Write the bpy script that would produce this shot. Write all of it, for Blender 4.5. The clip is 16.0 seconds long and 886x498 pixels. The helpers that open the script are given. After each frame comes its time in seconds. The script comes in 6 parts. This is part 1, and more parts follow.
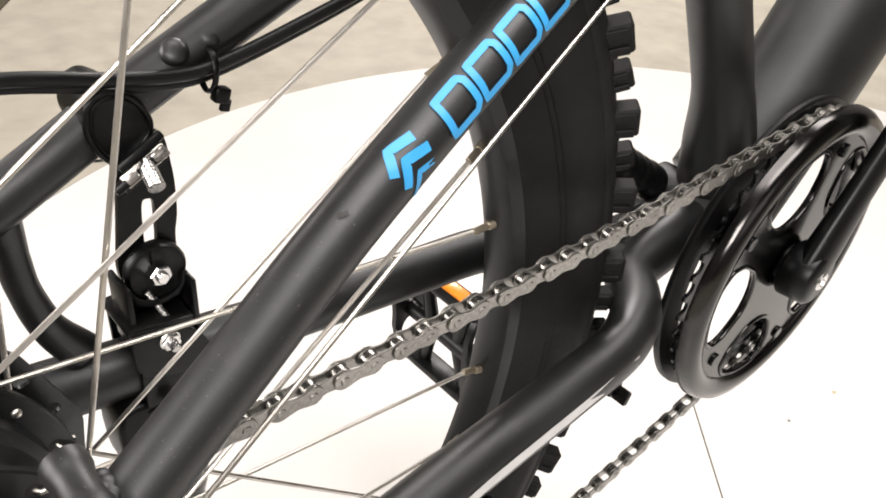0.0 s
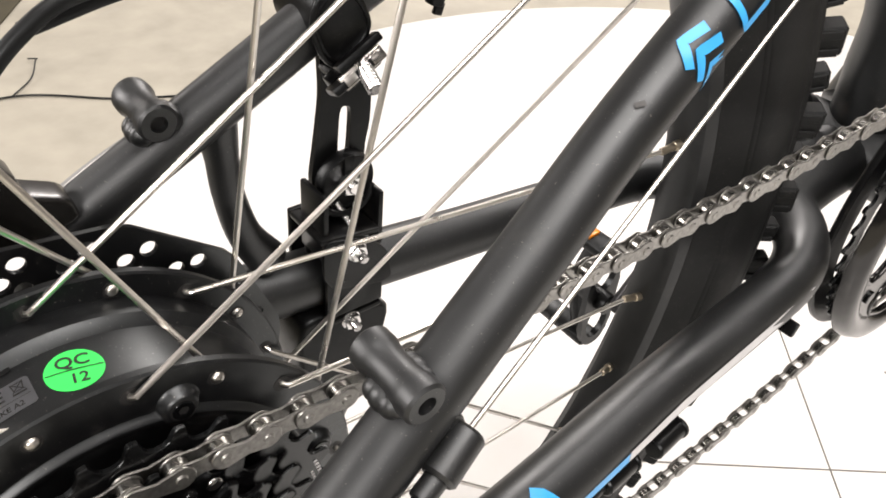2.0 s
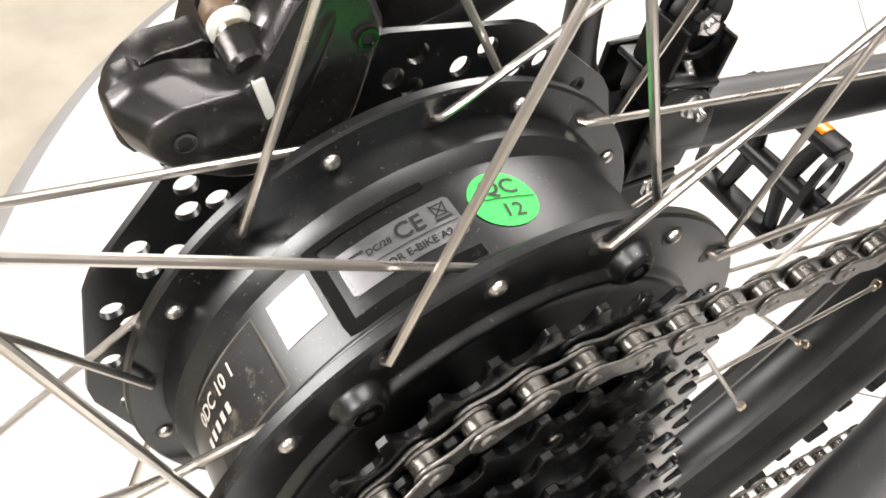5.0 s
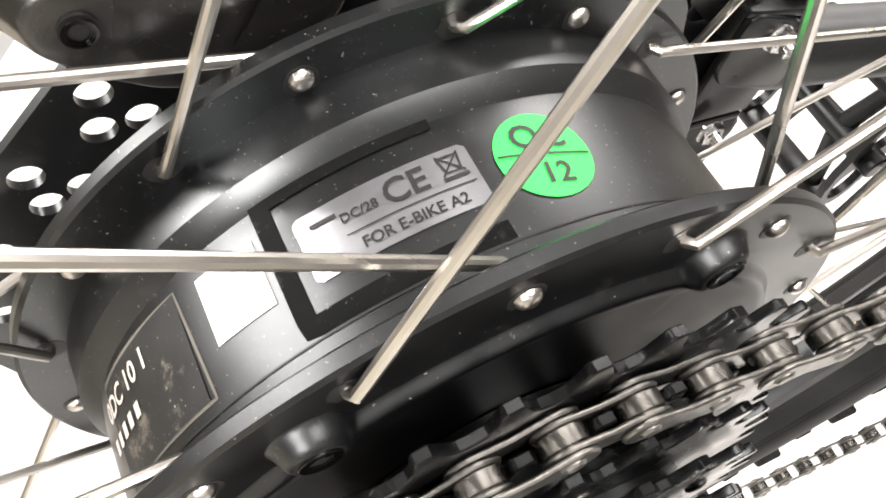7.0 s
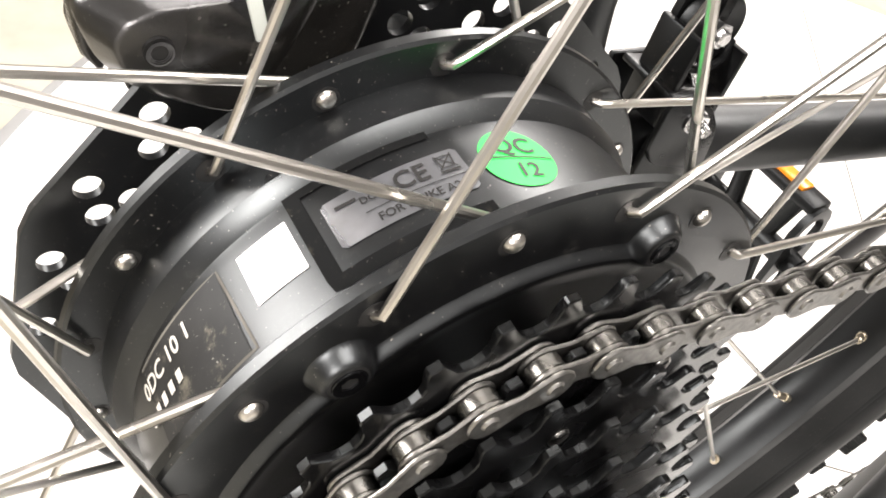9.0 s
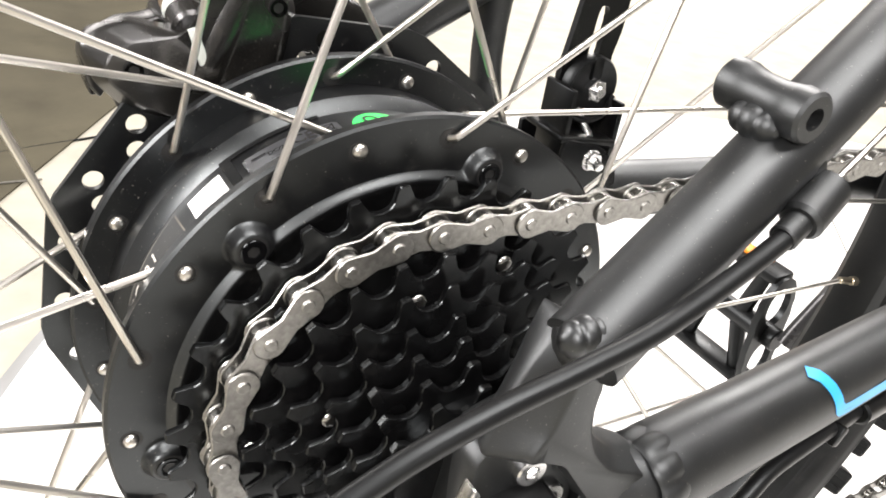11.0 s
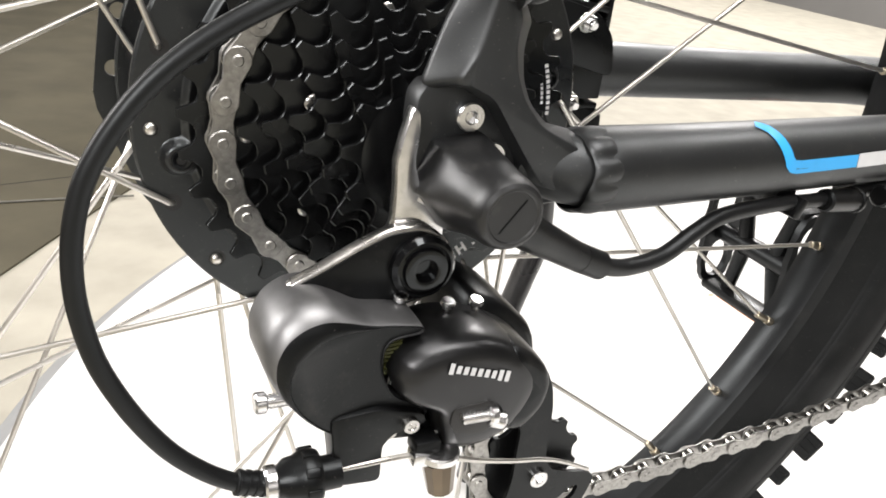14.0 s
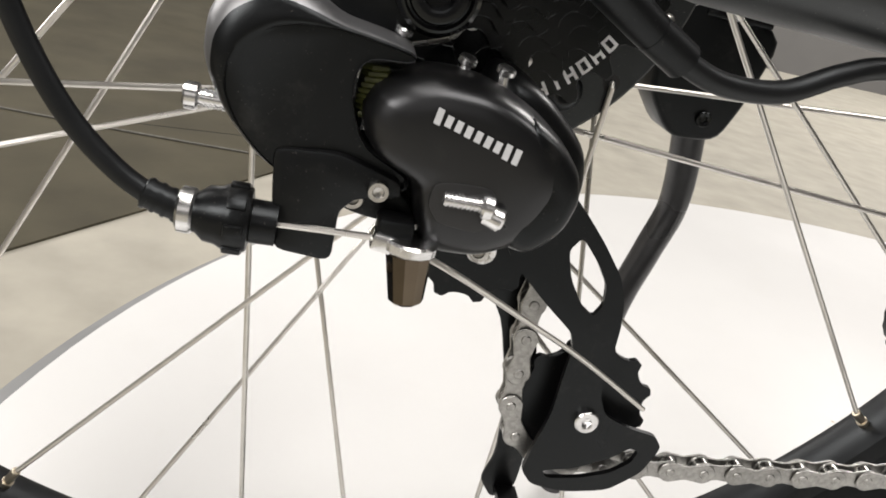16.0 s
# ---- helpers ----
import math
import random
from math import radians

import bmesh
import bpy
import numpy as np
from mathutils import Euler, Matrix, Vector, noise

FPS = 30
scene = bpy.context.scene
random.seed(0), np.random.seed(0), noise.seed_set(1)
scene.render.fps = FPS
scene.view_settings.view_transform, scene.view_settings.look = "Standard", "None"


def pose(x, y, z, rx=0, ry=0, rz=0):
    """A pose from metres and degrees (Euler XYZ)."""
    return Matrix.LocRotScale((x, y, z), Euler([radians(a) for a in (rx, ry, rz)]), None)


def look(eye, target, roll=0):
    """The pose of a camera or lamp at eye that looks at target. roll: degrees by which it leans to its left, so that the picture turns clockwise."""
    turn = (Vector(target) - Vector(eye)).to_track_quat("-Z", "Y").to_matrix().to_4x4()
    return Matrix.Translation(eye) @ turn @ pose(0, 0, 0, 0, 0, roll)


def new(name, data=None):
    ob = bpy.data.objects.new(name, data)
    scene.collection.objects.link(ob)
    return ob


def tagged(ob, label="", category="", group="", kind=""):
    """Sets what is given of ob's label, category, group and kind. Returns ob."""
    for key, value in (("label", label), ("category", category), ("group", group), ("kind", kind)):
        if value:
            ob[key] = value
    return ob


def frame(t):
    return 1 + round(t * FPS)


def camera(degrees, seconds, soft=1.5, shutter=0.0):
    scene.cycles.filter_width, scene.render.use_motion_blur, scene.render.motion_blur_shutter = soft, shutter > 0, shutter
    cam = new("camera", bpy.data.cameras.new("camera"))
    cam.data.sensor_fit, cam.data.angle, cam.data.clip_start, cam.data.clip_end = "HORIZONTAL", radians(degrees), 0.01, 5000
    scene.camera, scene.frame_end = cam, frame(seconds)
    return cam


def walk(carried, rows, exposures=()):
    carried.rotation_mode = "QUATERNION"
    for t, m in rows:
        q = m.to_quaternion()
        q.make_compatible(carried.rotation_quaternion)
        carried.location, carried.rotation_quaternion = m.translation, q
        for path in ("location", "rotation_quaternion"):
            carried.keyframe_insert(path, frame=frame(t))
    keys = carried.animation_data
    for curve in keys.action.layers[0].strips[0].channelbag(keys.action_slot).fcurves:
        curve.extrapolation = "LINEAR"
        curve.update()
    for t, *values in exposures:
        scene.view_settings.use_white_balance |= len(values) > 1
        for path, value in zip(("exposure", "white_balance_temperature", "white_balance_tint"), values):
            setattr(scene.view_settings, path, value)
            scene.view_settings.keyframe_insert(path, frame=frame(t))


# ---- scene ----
cam = camera(56.70, 16.0, soft=1.8)
PATH = [
    (0.0, 0.0274, -0.2117, 0.6117, 54.90, -4.58, -41.08),
    (0.5, 0.0127, -0.2037, 0.6039, 53.93, -4.68, -40.59),
    (1.0, -0.0001, -0.1920, 0.5982, 53.08, -4.60, -40.09),
    (1.5, -0.0156, -0.1825, 0.5947, 52.33, -4.66, -39.30),
    (2.0, -0.0278, -0.1728, 0.5898, 51.50, -4.66, -38.43),
    (2.5, -0.0440, -0.1610, 0.5855, 50.77, -5.17, -37.41),
    (3.0, -0.0625, -0.1488, 0.5773, 49.55, -6.10, -35.90),
    (3.5, -0.0798, -0.1326, 0.5687, 48.05, -7.21, -34.58),
    (4.0, -0.0872, -0.1191, 0.5598, 46.47, -7.60, -33.24),
    (4.5, -0.0934, -0.1028, 0.5455, 44.84, -8.41, -31.94),
    (4.7, -0.0950, -0.0951, 0.5405, 43.71, -9.05, -31.63),
    (6.8, -0.0647, -0.0483, 0.5027, 34.23, -11.65, -26.69),
    (7.0, -0.0673, -0.0502, 0.5006, 34.56, -12.57, -26.73),
    (7.5, -0.0770, -0.0550, 0.5025, 37.61, -14.28, -27.58),
    (8.0, -0.0853, -0.0611, 0.5030, 41.00, -15.44, -28.63),
    (8.5, -0.0923, -0.0660, 0.5045, 43.56, -15.70, -29.48),
    (8.7, -0.0938, -0.0710, 0.5026, 44.34, -15.43, -29.90),
    (10.8, -0.09936, -0.17013, 0.50144, 58.776, -8.975, -30.020),
    (11.0, -0.10108, -0.17886, 0.49782, 59.799, -8.201, -30.045),
    (11.5, -0.10390, -0.20337, 0.48934, 61.889, -6.711, -30.133),
    (12.0, -0.10425, -0.22256, 0.48235, 63.414, -5.779, -29.830),
    (12.5, -0.10739, -0.24394, 0.47086, 64.363, -5.299, -28.963),
    (13.0, -0.11146, -0.25713, 0.46111, 65.045, -5.065, -28.171),
    (13.5, -0.11194, -0.26490, 0.44570, 65.110, -5.079, -26.670),
    (14.0, -0.09926, -0.27085, 0.42088, 65.539, -6.249, -24.326),
    (14.5, -0.08421, -0.27047, 0.39385, 66.148, -7.858, -19.266),
    (15.0, -0.06684, -0.26527, 0.37172, 67.290, -9.307, -13.768),
    (15.5, -0.04969, -0.26360, 0.35404, 67.858, -11.434, -9.326),
    (16.0, -0.03468, -0.26805, 0.34050, 67.219, -12.923, -6.434),
]
EXPOSURES = [(0.0, -0.20, 6720, 13), (2.0, -0.08, 6720, 13), (3.5, 0.06, 6760, 13.5), (4.5, 0.12, 6760, 13.5), (7.0, 0.53, 6660, 12), (8.5, 0.58, 6660, 12), (11.0, 0.58, 6500, 11), (12.5, 0.44, 6480, 11), (14.0, 0.16, 6440, 10), (15.0, -0.26, 6440, 10), (16.0, -0.42, 6440, 10)]
walk(cam, [(t, pose(*p)) for t, *p in PATH], EXPOSURES)

# ---- world and light ----
world = bpy.data.worlds.new("studio")
world.use_nodes = True
scene.world = world
world.node_tree.nodes["Background"].inputs[0].default_value = (0.95, 0.97, 1.0, 1)
world.node_tree.nodes["Background"].inputs[1].default_value = 0.25


def panel_lamp(name, x, y, z, sx, sy, watts, target=None):
    lamp = bpy.data.lights.new(name, "AREA")
    lamp.shape, lamp.size, lamp.size_y, lamp.energy = "RECTANGLE", sx, sy, watts
    lamp.color = (1.0, 0.950, 0.912)
    ob = new(name, lamp)
    ob.matrix_world = look((x, y, z), target or (x, y + 0.001, 0))
    return ob


# Overhead lamps are out of view, added to light table, floor and tube tops.
panel_lamp("ceiling_panel_lamp", 0.1, 0.0, 2.76, 1.6, 1.4, 50)
panel_lamp("ceiling_panel_lamp", 2.6, 0.3, 2.75, 1.2, 1.2, 60)
# Added to brighten the concrete beyond the table.
panel_lamp("ceiling_panel_lamp", 2.9, 2.8, 2.75, 1.3, 1.3, 220)
panel_lamp("ceiling_panel_lamp", 0.4, -1.15, 2.75, 1.6, 0.9, 58)
# Added lights at the south and north walls for reflections; no window is there.
panel_lamp("window_light", -0.1, -2.95, 1.5, 1.8, 1.2, 6, (-0.1, 0, 1.2))
panel_lamp("north_window_light", -0.5, 3.95, 1.55, 1.7, 1.0, 34, (-0.2, 0, 0.6))
# Unseen lamps, added where the highlights on tubes and hub point.
panel_lamp("front_softbox", -2.0, -1.9, 1.9, 1.1, 1.0, 82, (0, 0, 0.35))
panel_lamp("side_softbox", -2.35, 1.5, 1.50, 1.1, 1.5, 98, (0, 0, 0.4))

# ---- materials ----


def material(name, color, rough=0.5, metal=0.0, vary=0.1, scale=120.0, bump=0.0, bump_scale=900.0, coat=0.0, rough_vary=0.08, spec=0.5,
             dust=None, dust_scale=60.0, per_object=0.0, specks=0.0, tint=(1, 1, 1)):
    m = bpy.data.materials.new(name)
    m.use_nodes = True
    nt = m.node_tree
    n, l = nt.nodes, nt.links
    b = n["Principled BSDF"]
    b.inputs["Metallic"].default_value = metal
    b.inputs["Coat Weight"].default_value = coat
    b.inputs["Coat Roughness"].default_value = 0.12
    b.inputs["Specular IOR Level"].default_value = spec
    b.inputs["Specular Tint"].default_value = (*tint, 1)
    tc = n.new("ShaderNodeTexCoord")
    no = n.new("ShaderNodeTexNoise")
    no.inputs["Scale"].default_value, no.inputs["Detail"].default_value = scale, 5
    l.new(tc.outputs["Object"], no.inputs["Vector"])
    ramp = n.new("ShaderNodeMapRange")
    ramp.inputs[1].default_value, ramp.inputs[2].default_value = 0.3, 0.7
    ramp.inputs[3].default_value, ramp.inputs[4].default_value = 1 - vary, 1 + vary
    l.new(no.outputs["Fac"], ramp.inputs[0])
    mul = n.new("ShaderNodeMix")
    mul.data_type, mul.blend_type = "RGBA", "MULTIPLY"
    mul.inputs[0].default_value = 1
    mul.inputs[6].default_value = (*color, 1)
    l.new(ramp.outputs[0], mul.inputs[7])
    col = mul.outputs[2]
    if per_object:
        info = n.new("ShaderNodeObjectInfo")
        r2 = n.new("ShaderNodeMapRange")
        r2.inputs[3].default_value, r2.inputs[4].default_value = 1 - per_object, 1 + per_object
        l.new(info.outputs["Random"], r2.inputs[0])
        m2 = n.new("ShaderNodeMix")
        m2.data_type, m2.blend_type = "RGBA", "MULTIPLY"
        m2.inputs[0].default_value = 1
        l.new(col, m2.inputs[6])
        l.new(r2.outputs[0], m2.inputs[7])
        col = m2.outputs[2]
    big = n.new("ShaderNodeTexNoise")
    big.inputs["Scale"].default_value, big.inputs["Detail"].default_value = scale * 0.17, 4
    l.new(tc.outputs["Object"], big.inputs["Vector"])
    if dust:
        dn = n.new("ShaderNodeTexNoise")
        dn.inputs["Scale"].default_value, dn.inputs["Detail"].default_value, dn.inputs["Roughness"].default_value = dust_scale, 8, 0.75
        l.new(tc.outputs["Object"], dn.inputs["Vector"])
        dr = n.new("ShaderNodeMapRange")
        dr.inputs[1].default_value, dr.inputs[2].default_value, dr.inputs[4].default_value = 0.56, 0.78, dust[3]
        l.new(dn.outputs["Fac"], dr.inputs[0])
        m3 = n.new("ShaderNodeMix")
        m3.data_type = "RGBA"
        m3.inputs[7].default_value = (*dust[:3], 1)
        l.new(dr.outputs[0], m3.inputs[0])
        l.new(col, m3.inputs[6])
        col = m3.outputs[2]
    if specks:
        sn = n.new("ShaderNodeTexNoise")
        sn.inputs["Scale"].default_value, sn.inputs["Detail"].default_value = 1500, 2
        l.new(tc.outputs["Object"], sn.inputs["Vector"])
        sr = n.new("ShaderNodeMapRange")
        sr.inputs[1].default_value, sr.inputs[2].default_value, sr.inputs[4].default_value = 0.70, 0.76, specks
        l.new(sn.outputs["Fac"], sr.inputs[0])
        m4 = n.new("ShaderNodeMix")
        m4.data_type = "RGBA"
        m4.inputs[7].default_value = (0.42, 0.40, 0.36, 1)
        l.new(sr.outputs[0], m4.inputs[0])
        l.new(col, m4.inputs[6])
        col = m4.outputs[2]
    l.new(col, b.inputs["Base Color"])
    rr = n.new("ShaderNodeMapRange")
    rr.inputs[1].default_value, rr.inputs[2].default_value = 0.3, 0.7
    rr.inputs[3].default_value, rr.inputs[4].default_value = max(0.02, rough - rough_vary), min(1, rough + rough_vary)
    l.new(big.outputs["Fac"], rr.inputs[0])
    l.new(rr.outputs[0], b.inputs["Roughness"])
    if bump:
        bn = n.new("ShaderNodeTexNoise")
        bn.inputs["Scale"].default_value, bn.inputs["Detail"].default_value = bump_scale, 3
        l.new(tc.outputs["Object"], bn.inputs["Vector"])
        bp = n.new("ShaderNodeBump")
        bp.inputs["Strength"].default_value, bp.inputs["Distance"].default_value = bump, 0.0004
        l.new(bn.outputs["Fac"], bp.inputs["Height"])
        l.new(bp.outputs["Normal"], b.inputs["Normal"])
    return m


FRAME = material("matte_black_paint", (0.0030, 0.0031, 0.0033), 0.45, specks=0.30, vary=0.2, bump=0.08, bump_scale=2000, dust=(0.13, 0.122, 0.105, 0.12), dust_scale=95, spec=0.86, tint=(0.92, 0.97, 1.0))
HUB = material("satin_black_anodised", (0.0026, 0.0026, 0.0030), 0.35, specks=0.5, vary=0.15, bump=0.03, bump_scale=2500, dust=(0.15, 0.146, 0.134, 0.13), dust_scale=240, spec=0.78, tint=(0.90, 0.97, 1.0))
RECESS = material("matt_black_recess", (0.0028, 0.0028, 0.0028), 0.85, vary=0.2, dust=(0.10, 0.09, 0.07, 0.35), dust_scale=220, specks=0.25, spec=0.20, tint=(0.90, 0.97, 1.0))
GLOSS = material("gloss_black_plastic", (0.003, 0.003, 0.0033), 0.13, vary=0.1, rough_vary=0.05, spec=0.42, tint=(0.90, 0.97, 1.0))
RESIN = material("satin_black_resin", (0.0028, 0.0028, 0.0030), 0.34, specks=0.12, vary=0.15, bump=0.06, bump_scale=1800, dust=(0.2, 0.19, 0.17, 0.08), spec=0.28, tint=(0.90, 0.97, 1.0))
SPROCKET = material("black_coated_steel", (0.0028, 0.0028, 0.0030), 0.24, vary=0.3, scale=200, rough_vary=0.1, dust=(0.2, 0.19, 0.18, 0.04), dust_scale=90, spec=0.46, tint=(0.90, 0.97, 1.0))
CHAIN = material("brushed_chain_steel", (0.34, 0.335, 0.32), 0.34, metal=1.0, vary=0.2, scale=700, bump=0.08, bump_scale=3500, per_object=0.12)
ROLLER = material("polished_roller_steel", (0.27, 0.265, 0.25), 0.24, metal=1.0, vary=0.2, scale=600, per_object=0.1)
SPOKE = material("stainless_spoke", (0.65, 0.63, 0.59), 0.30, metal=1.0, vary=0.05, rough_vary=0.04, scale=200, per_object=0.08)
ZINC = material("bright_zinc", (0.74, 0.74, 0.74), 0.22, metal=1.0, vary=0.1, scale=500)
NICKEL = material("worn_nickel_plate", (0.55, 0.54, 0.52), 0.28, metal=1.0, vary=0.2, scale=300)
BRASS = material("brass_nipple", (0.52, 0.46, 0.36), 0.3, metal=1.0, vary=0.1)
RUBBER = material("tyre_rubber", (0.0065, 0.0065, 0.0065), 0.60, specks=0.15, vary=0.25, scale=90, bump=0.12, bump_scale=700, dust=(0.06, 0.058, 0.052, 0.25), dust_scale=45, spec=0.22, tint=(0.90, 0.97, 1.0))
RIM = material("black_rim_paint", (0.006, 0.006, 0.0066), 0.36, vary=0.15, dust=(0.18, 0.17, 0.15, 0.08), spec=0.40, tint=(0.90, 0.97, 1.0))
CABLE = material("black_cable_jacket", (0.005, 0.005, 0.0053), 0.4, vary=0.15, bump=0.05, bump_scale=900, spec=0.34, tint=(0.90, 0.97, 1.0))
BLUE = material("sky_blue_decal", (0.035, 0.34, 0.72), 0.4, vary=0.05)
GREY_DECAL = material("pale_grey_decal", (0.55, 0.56, 0.57), 0.4, vary=0.05)
GREEN = material("green_sticker", (0.02, 0.72, 0.10), 0.5, vary=0.04)
LABEL = material("silver_foil_label", (0.50, 0.52, 0.56), 0.26, metal=1.0, vary=0.12, scale=160)
PAPER = material("white_paper_sticker", (0.82, 0.82, 0.82), 0.5, vary=0.03)
# Real print, and also the shade inside holes and slots put into colour.
INK_AND_SHADE = material("black_print", (0.012, 0.012, 0.012), 0.5, vary=0.05)
GREY_PRINT = material("grey_print", (0.40, 0.40, 0.40), 0.5, vary=0.2, scale=900)
WHITE_INK = material("off_white_print", (0.62, 0.6, 0.55), 0.55, vary=0.15, scale=900)
ORANGE = material("amber_reflector", (0.78, 0.25, 0.01), 0.25, vary=0.1, coat=0.5)
GUARD = material("polished_black_chrome", (0.060, 0.060, 0.060), 0.17, metal=1.0, vary=0.1, rough_vary=0.04)
BRONZE = material("bronze_tinted_chrome", (0.115, 0.092, 0.066), 0.05, metal=1.0, vary=0.1, rough_vary=0.02)
LINK = material("satin_black_cover", (0.003, 0.003, 0.0032), 0.33, vary=0.15, rough_vary=0.06, bump=0.02, bump_scale=1500, dust=(0.2, 0.19, 0.16, 0.05), spec=0.58, tint=(0.95, 0.97, 1.0))
OLIVE = material("olive_spring_grease", (0.060, 0.065, 0.016), 0.4, vary=0.2)
SLEEVE = material("brown_pin_sleeve", (0.13, 0.09, 0.055), 0.4, vary=0.2)
WHITE_CLIP = material("pale_green_plastic", (0.62, 0.66, 0.62), 0.4, vary=0.05)
LIT_SKIN = material("satin_grey_casting", (0.235, 0.237, 0.242), 0.50, metal=1.0, vary=0.12, bump=0.05, bump_scale=1800, dust=(0.10, 0.095, 0.085, 0.08), dust_scale=90)
CAP_RUBBER = material("satin_black_rubber", (0.0055, 0.0055, 0.0058), 0.40, vary=0.2, bump=0.06, bump_scale=1500, dust=(0.22, 0.21, 0.18, 0.12), dust_scale=110, spec=0.62, tint=(0.95, 0.98, 1.0))
DUSTY = material("dusty_black_plate", (0.016, 0.0155, 0.015), 0.55, vary=0.3, dust=(0.24, 0.22, 0.17, 0.9), dust_scale=150, specks=0.8, spec=0.40, tint=(0.90, 0.97, 1.0))
CAST = material("worn_black_casting", (0.009, 0.0085, 0.0077), 0.27, vary=0.4, scale=150, bump=0.10, bump_scale=1300, dust=(0.20, 0.18, 0.145, 0.34), dust_scale=60, specks=0.25, spec=1.0, tint=(0.97, 0.98, 1.0))
ALLOY = material("grey_painted_alloy", (0.045, 0.045, 0.047), 0.30, metal=0.3, vary=0.15)
WHITE_TOP = material("white_laminate", (0.585, 0.585, 0.572), 0.42, vary=0.03, scale=6, dust=(0.52, 0.50, 0.45, 0.18), dust_scale=9)
TRIM = material("grey_edge_band", (0.20, 0.205, 0.205), 0.5, vary=0.1, scale=20)
DIRT = material("brown_dirt", (0.42, 0.35, 0.24), 0.8, vary=0.3, scale=400)
GROOVE = material("dark_joint", (0.12, 0.115, 0.1), 0.8, vary=0.2)
CONCRETE = material("beige_concrete", (0.300, 0.284, 0.238), 0.66, spec=0.3, vary=0.12, scale=14, bump=0.08, bump_scale=220, dust=(0.225, 0.208, 0.165, 0.5), dust_scale=4)
FLOOR_SHADE = material("dark_olive_vinyl", (0.056, 0.050, 0.033), 0.78, spec=0.2, vary=0.2, scale=9, bump=0.1, bump_scale=220, dust=(0.036, 0.031, 0.019, 0.6), dust_scale=6)
WALL = material("grey_plaster", (0.125, 0.123, 0.120), 0.8, vary=0.04, scale=5)

# ---- mesh helpers ----
AXLE = Vector((0, 0, 0.345))


def part(name, bm, mat, parent=None, label="", sharp=35, m=None):
    me = bpy.data.meshes.new(name)
    bmesh.ops.recalc_face_normals(bm, faces=bm.faces)
    bm.to_mesh(me)
    bm.free()
    for a in (mat if isinstance(mat, (list, tuple)) else [mat]):
        me.materials.append(a)
    me.shade_smooth()
    me.set_sharp_from_angle(angle=radians(sharp))
    ob = new(name, me)
    ob.parent = parent
    if m is not None:
        ob.matrix_basis = m
    if label:
        tagged(ob, label)
    return ob


def again(ob, m, parent=None):
    twin = new(ob.name.split(".")[0], ob.data)
    twin.parent = parent or ob.parent
    twin.matrix_basis = m
    return twin


def spin(a):
    """Turn about the axle by a degrees, from forwards to upwards."""
    return Matrix.Translation(AXLE) @ Matrix.Rotation(radians(-a), 4, "Y") @ Matrix.Translation(-AXLE)


def smooth_path(pts, per=8):
    p = [Vector(q) for q in pts]
    p = [2 * p[0] - p[1]] + p + [2 * p[-1] - p[-2]]
    out = []
    for i in range(1, len(p) - 2):
        for k in range(per):
            t = k / per
            out.append(0.5 * (2 * p[i] + (p[i + 1] - p[i - 1]) * t + (2 * p[i - 1] - 5 * p[i] + 4 * p[i + 1] - p[i + 2]) * t * t
                              + (3 * p[i] - p[i - 1] - 3 * p[i + 1] + p[i + 2]) * t ** 3))
    out.append(p[-2])
    return out


def sweep(bm, path, radius, seg=12, squash=1.0, up=(0, 1, 0)):
    """A tube along a path; radius: a number or one for each point. squash: width along up over the other width."""
    path = [Vector(q) for q in path]
    n = len(path)
    rad = [radius] * n if isinstance(radius, (int, float)) else [
        radius[min(int(i * (len(radius) - 1) / (n - 1)), len(radius) - 2)] * (1 - (i * (len(radius) - 1) / (n - 1)) % 1 if i < n - 1 else 0)
        + radius[min(int(i * (len(radius) - 1) / (n - 1)), len(radius) - 2) + 1] * ((i * (len(radius) - 1) / (n - 1)) % 1 if i < n - 1 else 1) for i in range(n)]
    side = Vector(up)
    rings = []
    for i in range(n):
        d = (path[min(i + 1, n - 1)] - path[max(i - 1, 0)]).normalized()
        side = side - d * side.dot(d)
        side = side.normalized() if side.length > 1e-4 else d.orthogonal().normalized()
        other = d.cross(side)
        rings.append([bm.verts.new(path[i] + rad[i] * (squash * math.cos(a) * side + math.sin(a) * other))
                      for a in (2 * math.pi * k / seg for k in range(seg))])
    for a, b in zip(rings, rings[1:]):
        for k in range(seg):
            bm.faces.new((a[k], a[(k + 1) % seg], b[(k + 1) % seg], b[k]))
    bm.faces.new(rings[0][::-1])
    bm.faces.new(rings[-1])
    return bm


def rod(bm, p0, p1, r0, r1=None, seg=16, chamfer=0.0):
    """A round bar between two points, with chamfered ends."""
    p0, p1 = Vector(p0), Vector(p1)
    r1 = r0 if r1 is None else r1
    d = (p1 - p0).normalized()
    side = d.orthogonal().normalized()
    other = d.cross(side)
    stations = [(p0, r0), (p1, r1)] if not chamfer else [(p0, r0 - chamfer), (p0 + d * chamfer, r0), (p1 - d * chamfer, r1), (p1, r1 - chamfer)]
    rings = [[bm.verts.new(c + r * (math.cos(a) * side + math.sin(a) * other)) for a in (2 * math.pi * k / seg for k in range(seg))] for c, r in stations]
    for a, b in zip(rings, rings[1:]):
        for k in range(seg):
            bm.faces.new((a[k], a[(k + 1) % seg], b[(k + 1) % seg], b[k]))
    bm.faces.new(rings[0][::-1])
    bm.faces.new(rings[-1])
    return bm


